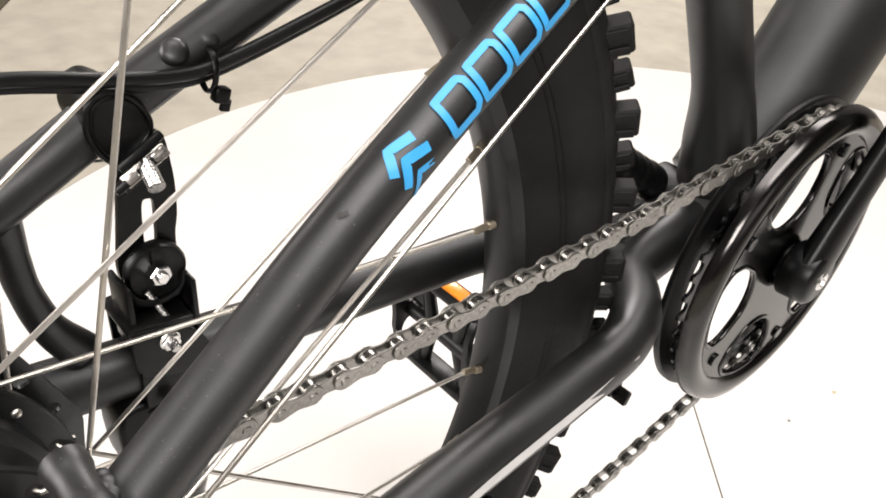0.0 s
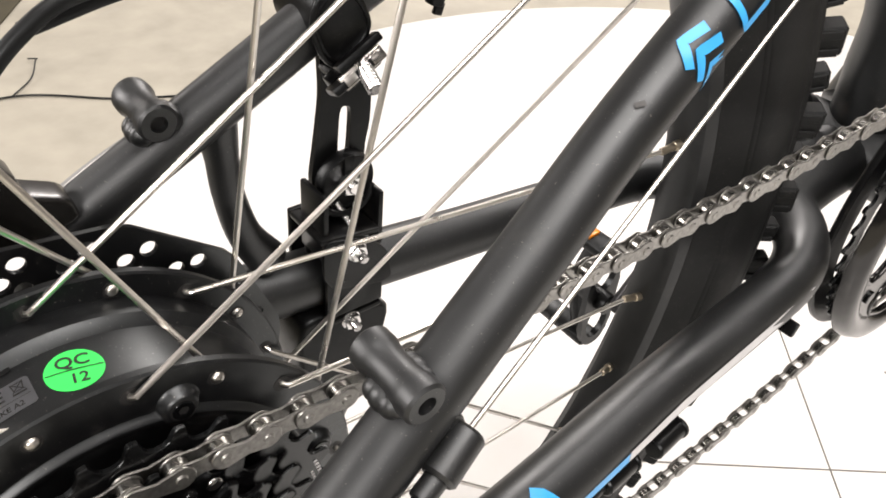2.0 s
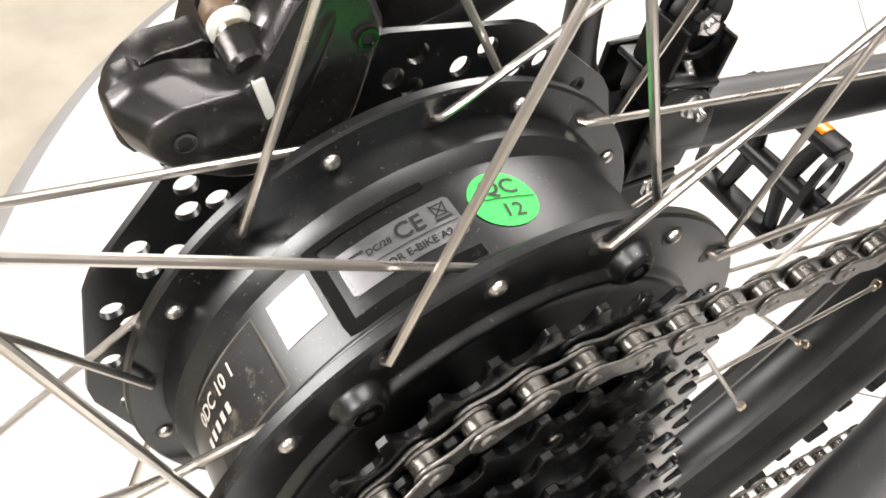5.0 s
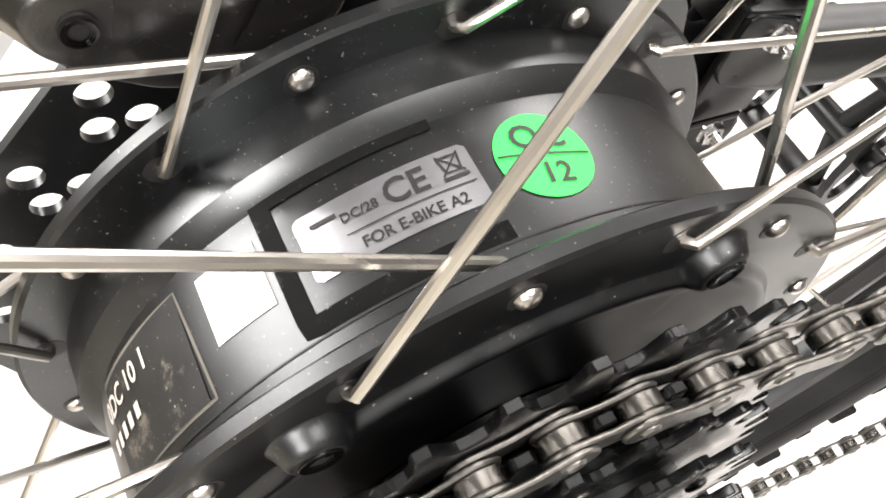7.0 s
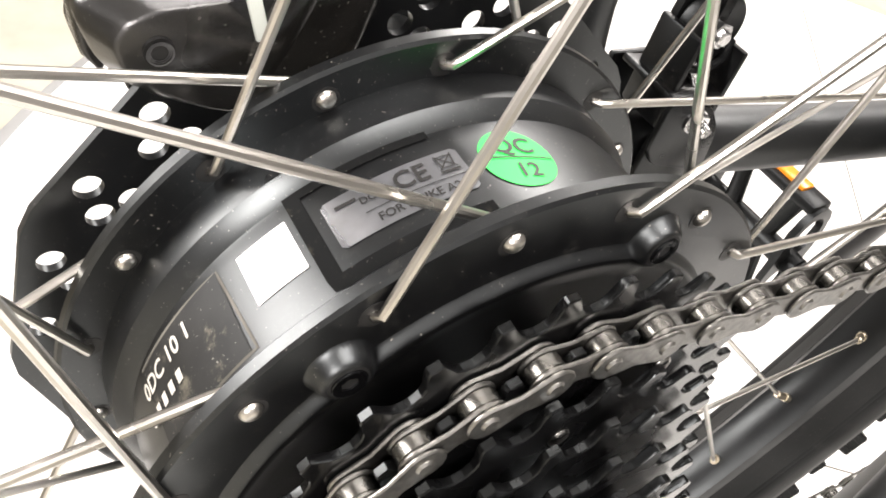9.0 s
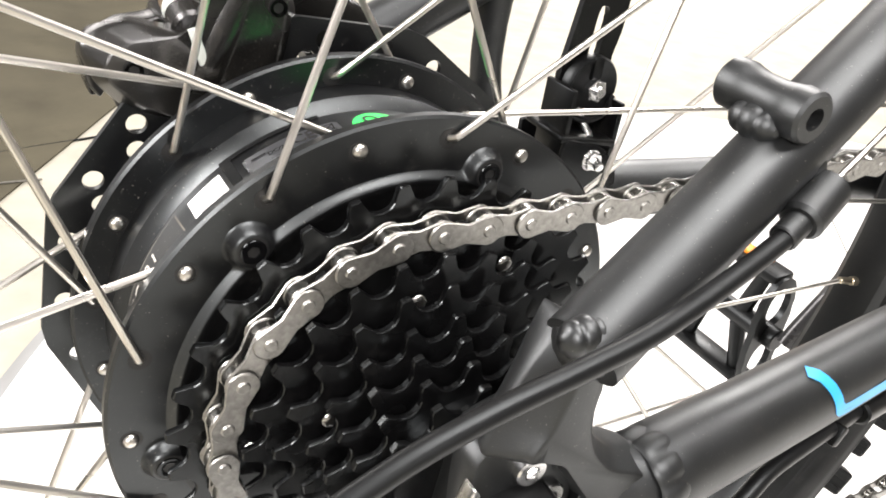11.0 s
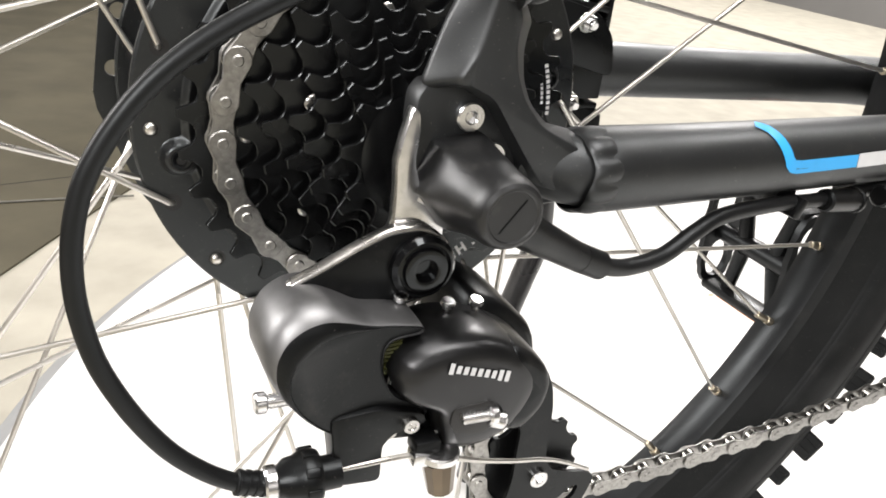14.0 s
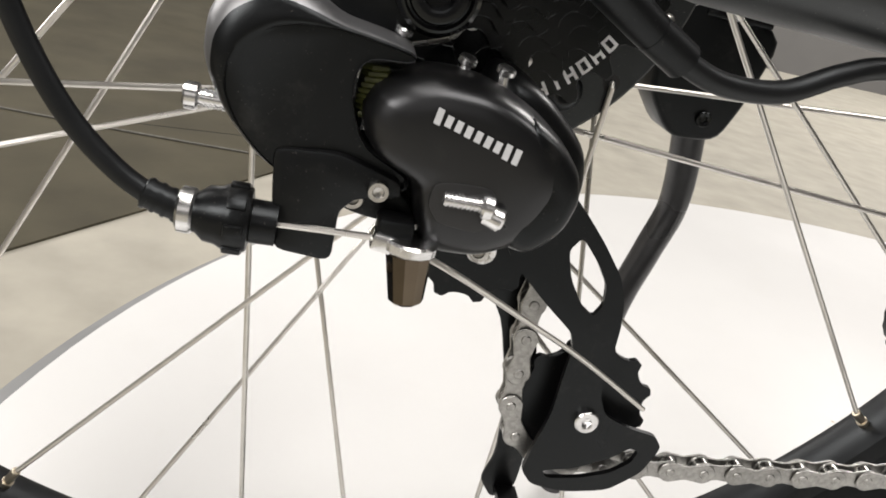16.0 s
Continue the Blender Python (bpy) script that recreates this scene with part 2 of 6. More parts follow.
def lathe(bm, profile, seg=72, centre=AXLE, closed=True):
    """A ring turned about a line along y: profile of (radius, y)."""
    rings = []
    for r, y in profile:
        rings.append([bm.verts.new((centre[0] + r * math.cos(a), y, centre[2] + r * math.sin(a))) for a in (2 * math.pi * k / seg for k in range(seg))])
    pairs = list(zip(rings, rings[1:])) + ([(rings[-1], rings[0])] if closed else [])
    for a, b in pairs:
        for k in range(seg):
            bm.faces.new((a[k], a[(k + 1) % seg], b[(k + 1) % seg], b[k]))
    if not closed:
        for ring in (rings[0], rings[-1]):
            if profile[rings.index(ring)][0] > 1e-5:
                bm.faces.new(ring)
    return bm


def prism(bm, poly, y0, y1, bevel=0.0, segments=2):
    """A plate cut from an (x, z) outline, from y0 to y1, with rounded rims."""
    made = bmesh.new()
    a = [made.verts.new((x, y0, z)) for x, z in poly]
    b = [made.verts.new((x, y1, z)) for x, z in poly]
    n = len(poly)
    made.faces.new(a)
    made.faces.new(b[::-1])
    for k in range(n):
        made.faces.new((a[k], b[k], b[(k + 1) % n], a[(k + 1) % n]))
    bmesh.ops.recalc_face_normals(made, faces=made.faces)
    if bevel:
        rim = [e for e in made.edges if abs(e.verts[0].co.y - e.verts[1].co.y) < 1e-7]
        bmesh.ops.bevel(made, geom=rim, offset=bevel, segments=segments, profile=0.5, affect="EDGES", clamp_overlap=True)
    me = bpy.data.meshes.new("tmp")
    made.to_mesh(me)
    made.free()
    bm.from_mesh(me)
    bpy.data.meshes.remove(me)
    return bm


def block(bm, size, m=None, bevel=0.0, segments=2):
    made = bmesh.new()
    bmesh.ops.create_cube(made, size=1, matrix=Matrix.Diagonal((*size, 1)))
    if bevel:
        bmesh.ops.bevel(made, geom=made.edges[:], offset=bevel, segments=segments, profile=0.5, affect="EDGES", clamp_overlap=True)
    if m is not None:
        bmesh.ops.transform(made, matrix=m, verts=made.verts)
    me = bpy.data.meshes.new("tmp")
    made.to_mesh(me)
    made.free()
    bm.from_mesh(me)
    bpy.data.meshes.remove(me)
    return bm


def rounded(poly, per=4, amount=0.35):
    """An outline with its corners rounded off."""
    out = []
    n = len(poly)
    for i in range(n):
        p, q, r = Vector(poly[i - 1]), Vector(poly[i]), Vector(poly[(i + 1) % n])
        a, b = q + (p - q) * amount, q + (r - q) * amount
        for k in range(per + 1):
            t = k / per
            out.append(tuple((1 - t) ** 2 * a + 2 * t * (1 - t) * q + t * t * b))
    return out


def dome(bm, centre, radius, axis=(0, -1, 0), flat=0.6, seg=14):
    """A rounded rivet or bolt head."""
    axis = Vector(axis).normalized()
    side = axis.orthogonal().normalized()
    other = axis.cross(side)
    centre = Vector(centre)
    rings = []
    for j in range(4):
        t = j / 4 * math.pi / 2
        rings.append([bm.verts.new(centre + axis * radius * flat * math.sin(t) + radius * math.cos(t) * (math.cos(a) * side + math.sin(a) * other))
                      for a in (2 * math.pi * k / seg for k in range(seg))])
    for a, b in zip(rings, rings[1:]):
        for k in range(seg):
            bm.faces.new((a[k], a[(k + 1) % seg], b[(k + 1) % seg], b[k]))
    bm.faces.new(rings[-1])
    bm.faces.new(rings[0][::-1])
    return bm


def socket_bolt(bm, centre, axis, radius, height, hex_r, seg=24, washer=0.0):
    """A cap screw with a six-sided hole; the head rises from centre along axis."""
    axis = Vector(axis).normalized()
    side = axis.orthogonal().normalized()
    other = axis.cross(side)
    c = Vector(centre)

    def ring(r, h, sides=seg):
        step = seg // 6
        out = []
        for k in range(seg):
            a = 2 * math.pi * k / seg
            rr = r
            if sides == 6:
                rr = r * math.cos(math.pi / 6) / math.cos((a % (math.pi / 3)) - math.pi / 6)
            out.append(bm.verts.new(c + axis * h + rr * (math.cos(a) * side + math.sin(a) * other)))
        return out
    ch = min(height, radius) * 0.18
    rings = [ring(radius, 0), ring(radius, height - ch), ring(radius - ch, height), ring(hex_r * 1.12, height), ring(hex_r, height - ch * 0.7, 6), ring(hex_r, height * 0.35, 6)]
    for a, b in zip(rings, rings[1:]):
        for k in range(seg):
            bm.faces.new((a[k], a[(k + 1) % seg], b[(k + 1) % seg], b[k]))
    bm.faces.new(rings[-1])
    bm.faces.new(rings[0][::-1])
    if washer:
        rod(bm, c - axis * 0.0012, c + axis * 0.0001, washer, seg=seg, chamfer=0.0003)
    return bm


def hex_nut(bm, centre, axis, across, height, bore=0.0, seg=6):
    axis = Vector(axis).normalized()
    c = Vector(centre)
    rod(bm, c, c + axis * height, across / math.sqrt(3), seg=6, chamfer=height * 0.12)
    if bore:
        rod(bm, c, c + axis * (height * 1.35), bore, seg=12, chamfer=bore * 0.2)
    return bm


def stroke(bm, at, line, width, closed=False, step=0.0015):
    """A flat band of that width along a line of (u, v), laid on a surface by at(u, v)."""
    pts = [Vector(p) for p in line]
    fine = []
    n = len(pts)
    for i in range(n if closed else n - 1):
        a, b = pts[i], pts[(i + 1) % n]
        k = max(1, int((b - a).length / step))
        fine += [a.lerp(b, j / k) for j in range(k)]
    if not closed:
        fine.append(pts[-1])
    m = len(fine)
    left, right = [], []
    for i in range(m):
        a = fine[i - 1] if (closed or i) else fine[i]
        b = fine[(i + 1) % m] if (closed or i < m - 1) else fine[i]
        d = (b - a).normalized()
        s = Vector((-d.y, d.x)) * width / 2
        left.append(bm.verts.new(at(*(fine[i] + s))))
        right.append(bm.verts.new(at(*(fine[i] - s))))
    for i in range(m if closed else m - 1):
        j = (i + 1) % m
        bm.faces.new((left[i], left[j], right[j], right[i]))
    return bm


def patch(bm, at, u0, u1, v0, v1, nu=12, nv=8, corner=0.0):
    """A sheet laid on a surface, with its corners cut round."""
    def uv(i, j):
        u, v = u0 + (u1 - u0) * i / nu, v0 + (v1 - v0) * j / nv
        if corner:
            ru, rv = min(u - u0, u1 - u), min(v - v0, v1 - v)
            if rv < corner:
                pull = corner - math.sqrt(max(0, corner ** 2 - (corner - rv) ** 2))
                mid = (u0 + u1) / 2
                u = mid + (u - mid) * (1 - pull / (abs(u1 - u0) / 2))
        return at(u, v)
    grid = [[bm.verts.new(uv(i, j)) for j in range(nv + 1)] for i in range(nu + 1)]
    for i in range(nu):
        for j in range(nv):
            bm.faces.new((grid[i][j], grid[i + 1][j], grid[i + 1][j + 1], grid[i][j + 1]))
    return bm


def words(bm, at, body, size, u, v, turn=0.0, stretch=1.0):
    """Letters laid on a surface; (u, v) is the start of the line, turn in degrees."""
    curve = bpy.data.curves.new("letters", "FONT")
    curve.body, curve.size, curve.resolution_u, curve.offset = body, size, 3, size * 0.018
    ob = bpy.data.objects.new("letters", curve)
    scene.collection.objects.link(ob)
    me = bpy.data.meshes.new_from_object(ob.evaluated_get(bpy.context.evaluated_depsgraph_get()))
    c, s = math.cos(radians(turn)), math.sin(radians(turn))
    vs = [bm.verts.new(at(u + p.co.x * stretch * c - p.co.y * s, v + p.co.x * stretch * s + p.co.y * c)) for p in me.vertices]
    for f in me.polygons:
        bm.faces.new([vs[k] for k in f.vertices])
    bpy.data.objects.remove(ob)
    bpy.data.curves.remove(curve)
    bpy.data.meshes.remove(me)
    return bm


def thing(name, label, category, at=(0, 0, 0)):
    ob = new(name)
    ob.empty_display_size = 0.05
    ob.location = at
    return tagged(ob, label, category)

# ---- the room ----
bm = bmesh.new()
block(bm, (7.0, 7.0, 0.1), Matrix.Translation((0.5, 0.5, -0.12)))
tagged(part("floor", bm, CONCRETE), "worn beige concrete floor with faint stains", "floor", kind="structure")
for nm, sz, at in (("wall_north", (7.2, 0.1, 2.9), (0.5, 4.05, 1.38)), ("wall_south", (7.2, 0.1, 2.9), (0.5, -3.05, 1.38)),
                   ("wall_west", (0.1, 7.0, 2.9), (-3.05, 0.5, 1.38)), ("wall_east", (0.1, 7.0, 2.9), (4.05, 0.5, 1.38))):
    tagged(part(nm, block(bmesh.new(), sz, Matrix.Translation(at)), WALL), "plain grey plastered studio wall", "wall", kind="structure")
tagged(part("ceiling", block(bmesh.new(), (7.2, 7.2, 0.1), Matrix.Translation((0.5, 0.5, 2.88))), WALL), "plain grey studio ceiling", "ceiling", kind="structure")

# dark floor sheet beyond the turntable: puts the shade on the concrete into colour
bm = bmesh.new()
edge = [(-0.62, 0.02), (-0.06, 0.905), (0.55, 1.80), (0.95, 2.45), (-2.9, 3.9), (-2.9, 0.02)]
prism(bm, [(x, y) for x, y in edge], 0, 0.003)
bmesh.ops.transform(bm, matrix=Matrix(((1, 0, 0, 0), (0, 0, 1, 0), (0, 1, 0, -0.0698), (0, 0, 0, 1))), verts=bm.verts)
shade_ob = tagged(part("floor_mat", bm, FLOOR_SHADE), "dark olive sheet standing in for the shaded part of the concrete floor", "floor mat")
# thin dark line across the sheet
bm = bmesh.new()
sweep(bm, smooth_path([(-1.2, 0.99, -0.0655), (-0.4, 0.955, -0.065), (-0.1, 0.955, -0.065), (0.0, 0.955, -0.0655)]), 0.0016, 6)
part("crease", bm, GROOVE, shade_ob)

# round turntable
TT, TR = (0.734, -0.030), 0.949
turntable = thing("turntable", "large round white turntable under the bicycle", "turntable", (TT[0], TT[1], -0.07))
inv = Matrix.Translation((-TT[0], -TT[1], 0.07))


def flat_lathe(profile, seg=160):
    bm = bmesh.new()
    rings = [[bm.verts.new((r * math.cos(a), r * math.sin(a), z + 0.07)) for a in (2 * math.pi * k / seg for k in range(seg))] for r, z in profile]
    for a, b in zip(rings, rings[1:] + rings[:1]):
        for k in range(seg):
            bm.faces.new((a[k], a[(k + 1) % seg], b[(k + 1) % seg], b[k]))
    return bm


top = flat_lathe([(0.002, 0.0), (TR - 0.003, 0.0), (TR, -0.002), (TR, -0.03), (0.002, -0.03)], 160)
part("top_board", top, WHITE_TOP, turntable, "white laminate top with thin joints")
part("edge_band", flat_lathe([(TR + 0.0002, -0.0030), (TR + 0.0030, -0.0036), (TR + 0.0200, -0.0160), (TR + 0.0200, -0.0330), (TR + 0.0002, -0.0330)]), TRIM, turntable, "sloping grey edge band")
part("drum", flat_lathe([(0.05, -0.031), (TR - 0.06, -0.031), (TR - 0.06, -0.0640), (0.05, -0.0640)]), TRIM, turntable)

for p, q in (((0.30, -0.36), (1.22, 0.65)), ((0.42, 0.055), (1.02, -0.415))):
    a, b = Vector((*p, 0)), Vector((*q, 0))
    d = (b - a)
    m = Matrix.Translation(inv @ Vector(((a + b) / 2).to_tuple())) @ Matrix.Rotation(math.atan2(d.y, d.x), 4, "Z")
    m.translation.z = 0.0701
    part("joint", block(bmesh.new(), (d.length, 0.0016, 0.0006)), GROOVE, turntable, m=m)

for x, y, r, sq in ((0.598, 0.374, 0.0045, 0.6), (0.815, -0.039, 0.0030, 0.8), (0.86, 0.05, 0.0018, 1.0), (0.47, 0.30, 0.0014, 1.0), (0.95, 0.35, 0.0022, 0.7)):
    bm = bmesh.new()
    ring = [bm.verts.new((r * math.cos(a) * (1 + 0.25 * math.sin(3 * a + x * 40)), r * sq * math.sin(a), 0)) for a in (2 * math.pi * k / 18 for k in range(18))]
    bm.faces.new(ring)
    part("dirt_spot", bm, DIRT, turntable, "small brown dirt spot", m=Matrix.Translation((x - TT[0], y - TT[1], 0.0704)))

# thin black wire lying on the floor
wire = bmesh.new()
sweep(wire, smooth_path([(-0.3, 1.0, -0.068), (0.05, 1.08, -0.068), (0.2, 1.10, -0.067), (0.33, 1.02, -0.068), (0.42, 0.98, -0.068)]), 0.0018, 8)
wire_ob = tagged(part("floor_wire", wire, CABLE), "thin black wire lying loose on the concrete", "wire")
wire = bmesh.new()
sweep(wire, smooth_path([(0.20, 1.10, -0.066), (0.24, 1.14, -0.064), (0.262, 1.185, -0.058), (0.268, 1.20, -0.062), (0.258, 1.215, -0.066)]), 0.0013, 8)
part("frayed_end", wire, CABLE, wire_ob)

# ---- the bicycle ----
bike = thing("bicycle", "matte black electric mountain bicycle on the white turntable", "bicycle")

# -- frame --
BB = Vector((0.453, 0, 0.3445))
bm = bmesh.new()
rod(bm, BB + Vector((0, -0.034, 0)), BB + Vector((0, 0.034, 0)), 0.021, seg=32, chamfer=0.001)
frame_part = part("frame", bm, FRAME, bike, "matte black aluminium frame with blue and grey decals")


def stay(name, pts, radius, squash, label=""):
    return part(name, sweep(bmesh.new(), smooth_path(pts, 6), radius, 24, squash), FRAME, frame_part, label)


SS_R = [(0.0035, -0.0835, 0.3998), (0.05, -0.0745, 0.4284), (0.10, -0.0650, 0.4595), (0.15, -0.0557, 0.4906), (0.25, -0.0420, 0.5500), (0.345, -0.032, 0.6060)]
SS_L = [(0.010, 0.0785, 0.4020), (0.05, 0.0771, 0.4246), (0.10, 0.0755, 0.4528), (0.15, 0.0735, 0.4810), (0.25, 0.0600, 0.5380), (0.345, 0.040, 0.5950)]
stay("seatstay", SS_R, 0.0095, 1.0)
stay("seatstay", SS_L, 0.0103, 1.0)
CS_R = [(0.0410, -0.0803, 0.3462), (0.0480, -0.0795, 0.3460), (0.08, -0.0757, 0.3450), (0.13, -0.0698, 0.3438), (0.20, -0.0614, 0.3422), (0.27, -0.0556, 0.3413), (0.312, -0.0512, 0.341), (0.337, -0.0425, 0.341), (0.353, -0.0310, 0.3415), (0.369, -0.0150, 0.342), (0.400, -0.009, 0.343), (0.445, -0.006, 0.344)]
CS_L = [(0.038, 0.0878, 0.3415), (0.08, 0.0820, 0.3411), (0.13, 0.0755, 0.3412), (0.20, 0.0660, 0.3410), (0.27, 0.0580, 0.3410), (0.312, 0.0530, 0.341), (0.337, 0.0435, 0.341), (0.353, 0.0315, 0.3415), (0.369, 0.0150, 0.342), (0.400, 0.009, 0.343), (0.445, 0.006, 0.344)]
CS_RAD = [0.0152, 0.0148, 0.0142, 0.0134, 0.0132, 0.0136, 0.0140, 0.0142, 0.0145, 0.0155, 0.0170]
CS_RAD_R = [0.0116, 0.0131, 0.0130, 0.0130, 0.0130, 0.0132, 0.0137, 0.0140, 0.0142, 0.0145, 0.0155, 0.0170]
stay("chainstay", CS_R, CS_RAD_R, 0.98)
stay("chainstay", CS_L, CS_RAD, 0.96)
stay("seat_tube", [(0.466, 0, 0.358), (0.4540, 0, 0.40), (0.4395, 0, 0.4359), (0.4055, 0, 0.4965), (0.348, 0, 0.600)], [0.0235, 0.0212, 0.0170, 0.0161, 0.0161], 1.0)
part("down_tube", sweep(bmesh.new(), smooth_path([(0.480, 0, 0.352), (0.528, 0, 0.408), (0.570, 0, 0.465), (0.655, 0, 0.575), (0.77, 0, 0.72)], 6), 0.044, 28, 0.82), FRAME, frame_part, "large down tube")
part("bridge", sweep(bmesh.new(), [(0.372, -0.018, 0.3435), (0.372, 0.018, 0.3435)], 0.011, 16), FRAME, frame_part)
part("bridge", sweep(bmesh.new(), [(0.30, -0.036, 0.580), (0.30, 0.036, 0.580)], 0.008, 16), FRAME, frame_part)
# curved brace behind the brake
stay("brace", [(0.0800, 0.0765, 0.4390), (0.0815, 0.0770, 0.4180), (0.0830, 0.0775, 0.4000), (0.0885, 0.0780, 0.3780), (0.0985, 0.0785, 0.3600)], [0.0085, 0.0066, 0.0064, 0.0072, 0.0090], 0.9)

# forged dropouts: a plate with a thick rounded rim, open between the two prongs
PLATE = [(-0.0074, 0.3670), (0.0077, 0.3720), (0.0155, 0.3680), (0.0235, 0.3570), (0.0310, 0.3440), (0.0310, 0.3360), (0.0150, 0.3280), (-0.0040, 0.3270), (-0.0110, 0.3320), (-0.0090, 0.3500)]
RIM_LINE = [(0.0005, 0.4010), (-0.0036, 0.3946), (-0.0072, 0.3873), (-0.0100, 0.3792), (-0.0122, 0.3713), (-0.0098, 0.3702), (-0.0012, 0.3707), (0.0068, 0.3665), (0.0127, 0.3586), (0.0188, 0.3500), (0.0228, 0.3418), (0.0330, 0.3374), (0.0398, 0.3470),
            (0.0385, 0.3578), (0.0282, 0.3596), (0.0217, 0.3656), (0.0183, 0.3725), (0.0170, 0.3798), (0.0175, 0.3850), (0.0183, 0.3884), (0.0140, 0.3960), (0.0040, 0.4060)]
bm = prism(bmesh.new(), rounded(PLATE, 3, 0.3), -0.0600, -0.0695, 0.0012, 2)
part("dropout", bm, FRAME, frame_part, "forged dropout with a raised rounded rim")
FACE = [(0.0036, 0.4020), (0.0028, 0.3974), (0.0012, 0.3887), (-0.0010, 0.3810), (-0.0050, 0.3752), (-0.0044, 0.3728), (-0.0018, 0.3728), (0.0058, 0.3690), (0.0114, 0.3612), (0.0178, 0.3526), (0.0242, 0.3442), (0.0330, 0.3412), (0.0385, 0.3480),
        (0.0365, 0.3545), (0.0218, 0.3612), (0.0148, 0.3690), (0.0114, 0.3764), (0.0102, 0.3834), (0.0102, 0.3868), (0.0106, 0.3900), (0.0088, 0.3952), (0.0038, 0.4040)]
bm = bmesh.new()
back, front = rounded(RIM_LINE, 3, 0.3), rounded(FACE, 3, 0.3)
rings = []
for y, f in ((-0.0690, 0.75), (-0.0715, 0.42), (-0.0745, 0.16), (-0.0770, 0.03), (-0.0785, 0.07), (-0.0846, 0.88), (-0.0858, 1.0), (-0.0862, 1.15)):
    rings.append([bm.verts.new((p[0] * (1 - f) + q[0] * f, y, p[1] * (1 - f) + q[1] * f)) for p, q in zip(back, front)])
n = len(back)
for p, q in zip(rings, rings[1:]):
    for k in range(n):
        bm.faces.new((p[k], p[(k + 1) % n], q[(k + 1) % n], q[k]))
bm.faces.new(rings[0])
bm.faces.new(rings[-1][::-1])
part("dropout_rim", bm, FRAME, frame_part, sharp=50)
bm = prism(bmesh.new(), rounded([(-0.0132, 0.3600), (-0.0128, 0.3680), (-0.0100, 0.3718), (0.0028, 0.3722), (0.0082, 0.3680), (0.0130, 0.3600), (0.0200, 0.3490), (0.0190, 0.3330), (-0.0110, 0.3330)], 3, 0.3), -0.0690, -0.0782, 0.0008)
part("hanger_lug", bm, FRAME, frame_part)
bm = sweep(bmesh.new(), smooth_path([(0.0215, -0.0735, 0.3498), (0.0280, -0.0752, 0.3486), (0.0335, -0.0775, 0.3475), (0.0385, -0.0794, 0.3468), (0.0440, -0.0801, 0.3464)]), [0.0080, 0.0100, 0.0107, 0.0111, 0.0115], 24)
part("prong_root", bm, FRAME, frame_part, sharp=60)
LEFT_DROP = [(-0.0125, 0.338), (-0.0104, 0.380), (-0.0023, 0.3956), (0.0067, 0.4075), (0.0225, 0.3990), (0.0200, 0.3800), (0.0255, 0.3660), (0.0330, 0.3590), (0.044, 0.3560), (0.044, 0.3262), (0.026, 0.3330), (0.014, 0.328), (-0.004, 0.327)]
bm = prism(bmesh.new(), rounded(LEFT_DROP, 3, 0.3), 0.058, 0.070, 0.003, 3)
part("dropout", bm, FRAME, frame_part)


def weld(centre, axis, r, count=16, wide=0.0045, high=0.0016, squash=1.0, name="weld"):
    """A flat rippled bead round a tube."""
    bm = bmesh.new()
    axis = Vector(axis).normalized()
    side = Vector((0, 1, 0)) - axis * axis.y
    side.normalize()
    other = axis.cross(side)
    n = count * 6
    rings = []
    for i in range(n):
        a = 2 * math.pi * i / n
        out = squash * math.cos(a) * side + math.sin(a) * other
        crest = abs(math.sin(count * a / 2))
        h = high * (0.45 + 0.55 * crest ** 0.6)
        w = wide * (0.97 + 0.03 * crest + 0.05 * math.sin(3 * a + count))
        shift = 0.0005 * math.sin(5 * a)
        rings.append([bm.verts.new(Vector(centre) + r * out + out * (h * math.sin(t)) + axis * (w * math.cos(t) + shift)) for t in (math.pi * k / 8 for k in range(9))])
    for i in range(n):
        p, q = rings[i], rings[(i + 1) % n]
        for k in range(8):
            bm.faces.new((p[k], p[k + 1], q[k + 1], q[k]))
    return part(name, bm, FRAME, frame_part, sharp=80)


def blob(centre, radii, turn=0.0, name="weld"):
    """A soft lump of weld metal."""
    bm = bmesh.new()
    bmesh.ops.create_uvsphere(bm, u_segments=20, v_segments=12, radius=1, matrix=Matrix.Translation(centre) @ Matrix.Rotation(radians(turn), 4, "Y") @ Matrix.Diagonal((*radii, 1)))
    return part(name, bm, FRAME, frame_part, sharp=80)


weld((0.0418, -0.0803, 0.3463), (1, 0.12, -0.02), 0.0113, 10, 0.0058, 0.0021, 0.98)
weld((0.0420, 0.0873, 0.3413), (1, -0.09, 0.0), 0.0144, 18, 0.0046, 0.0008, 0.98)


def ridged(ends, radius, ridges, squash=0.9):
    """A short weld of a few overlapping lobes."""
    a, b = Vector(ends[0]), Vector(ends[1])
    n = ridges * 8
    path, rad = [], []
    for i in range(n + 1):
        f = i / n
        path.append(a.lerp(b, f))
        rad.append(radius * max(0.15, (1 - abs(2 * f - 1) ** 2.6)) ** 0.5 * (0.86 + 0.14 * abs(math.sin(math.pi * ridges * f)) ** 0.6))
    return part("weld", sweep(bmesh.new(), path, rad, 20, squash), FRAME, frame_part, sharp=80)


blob((0.0064, -0.0816, 0.4006), (0.0074, 0.0082, 0.0078), -32)
ridged(((-0.0045, -0.0848, 0.4052), (0.0066, -0.0858, 0.4062)), 0.0048, 3)
blob((0.0158, -0.0815, 0.3982), (0.0060, 0.0060, 0.0046), -30)
weld((0.459, 0, 0.373), (-0.3, 0, 0.95), 0.0178, 14, 0.0045, 0.0018)

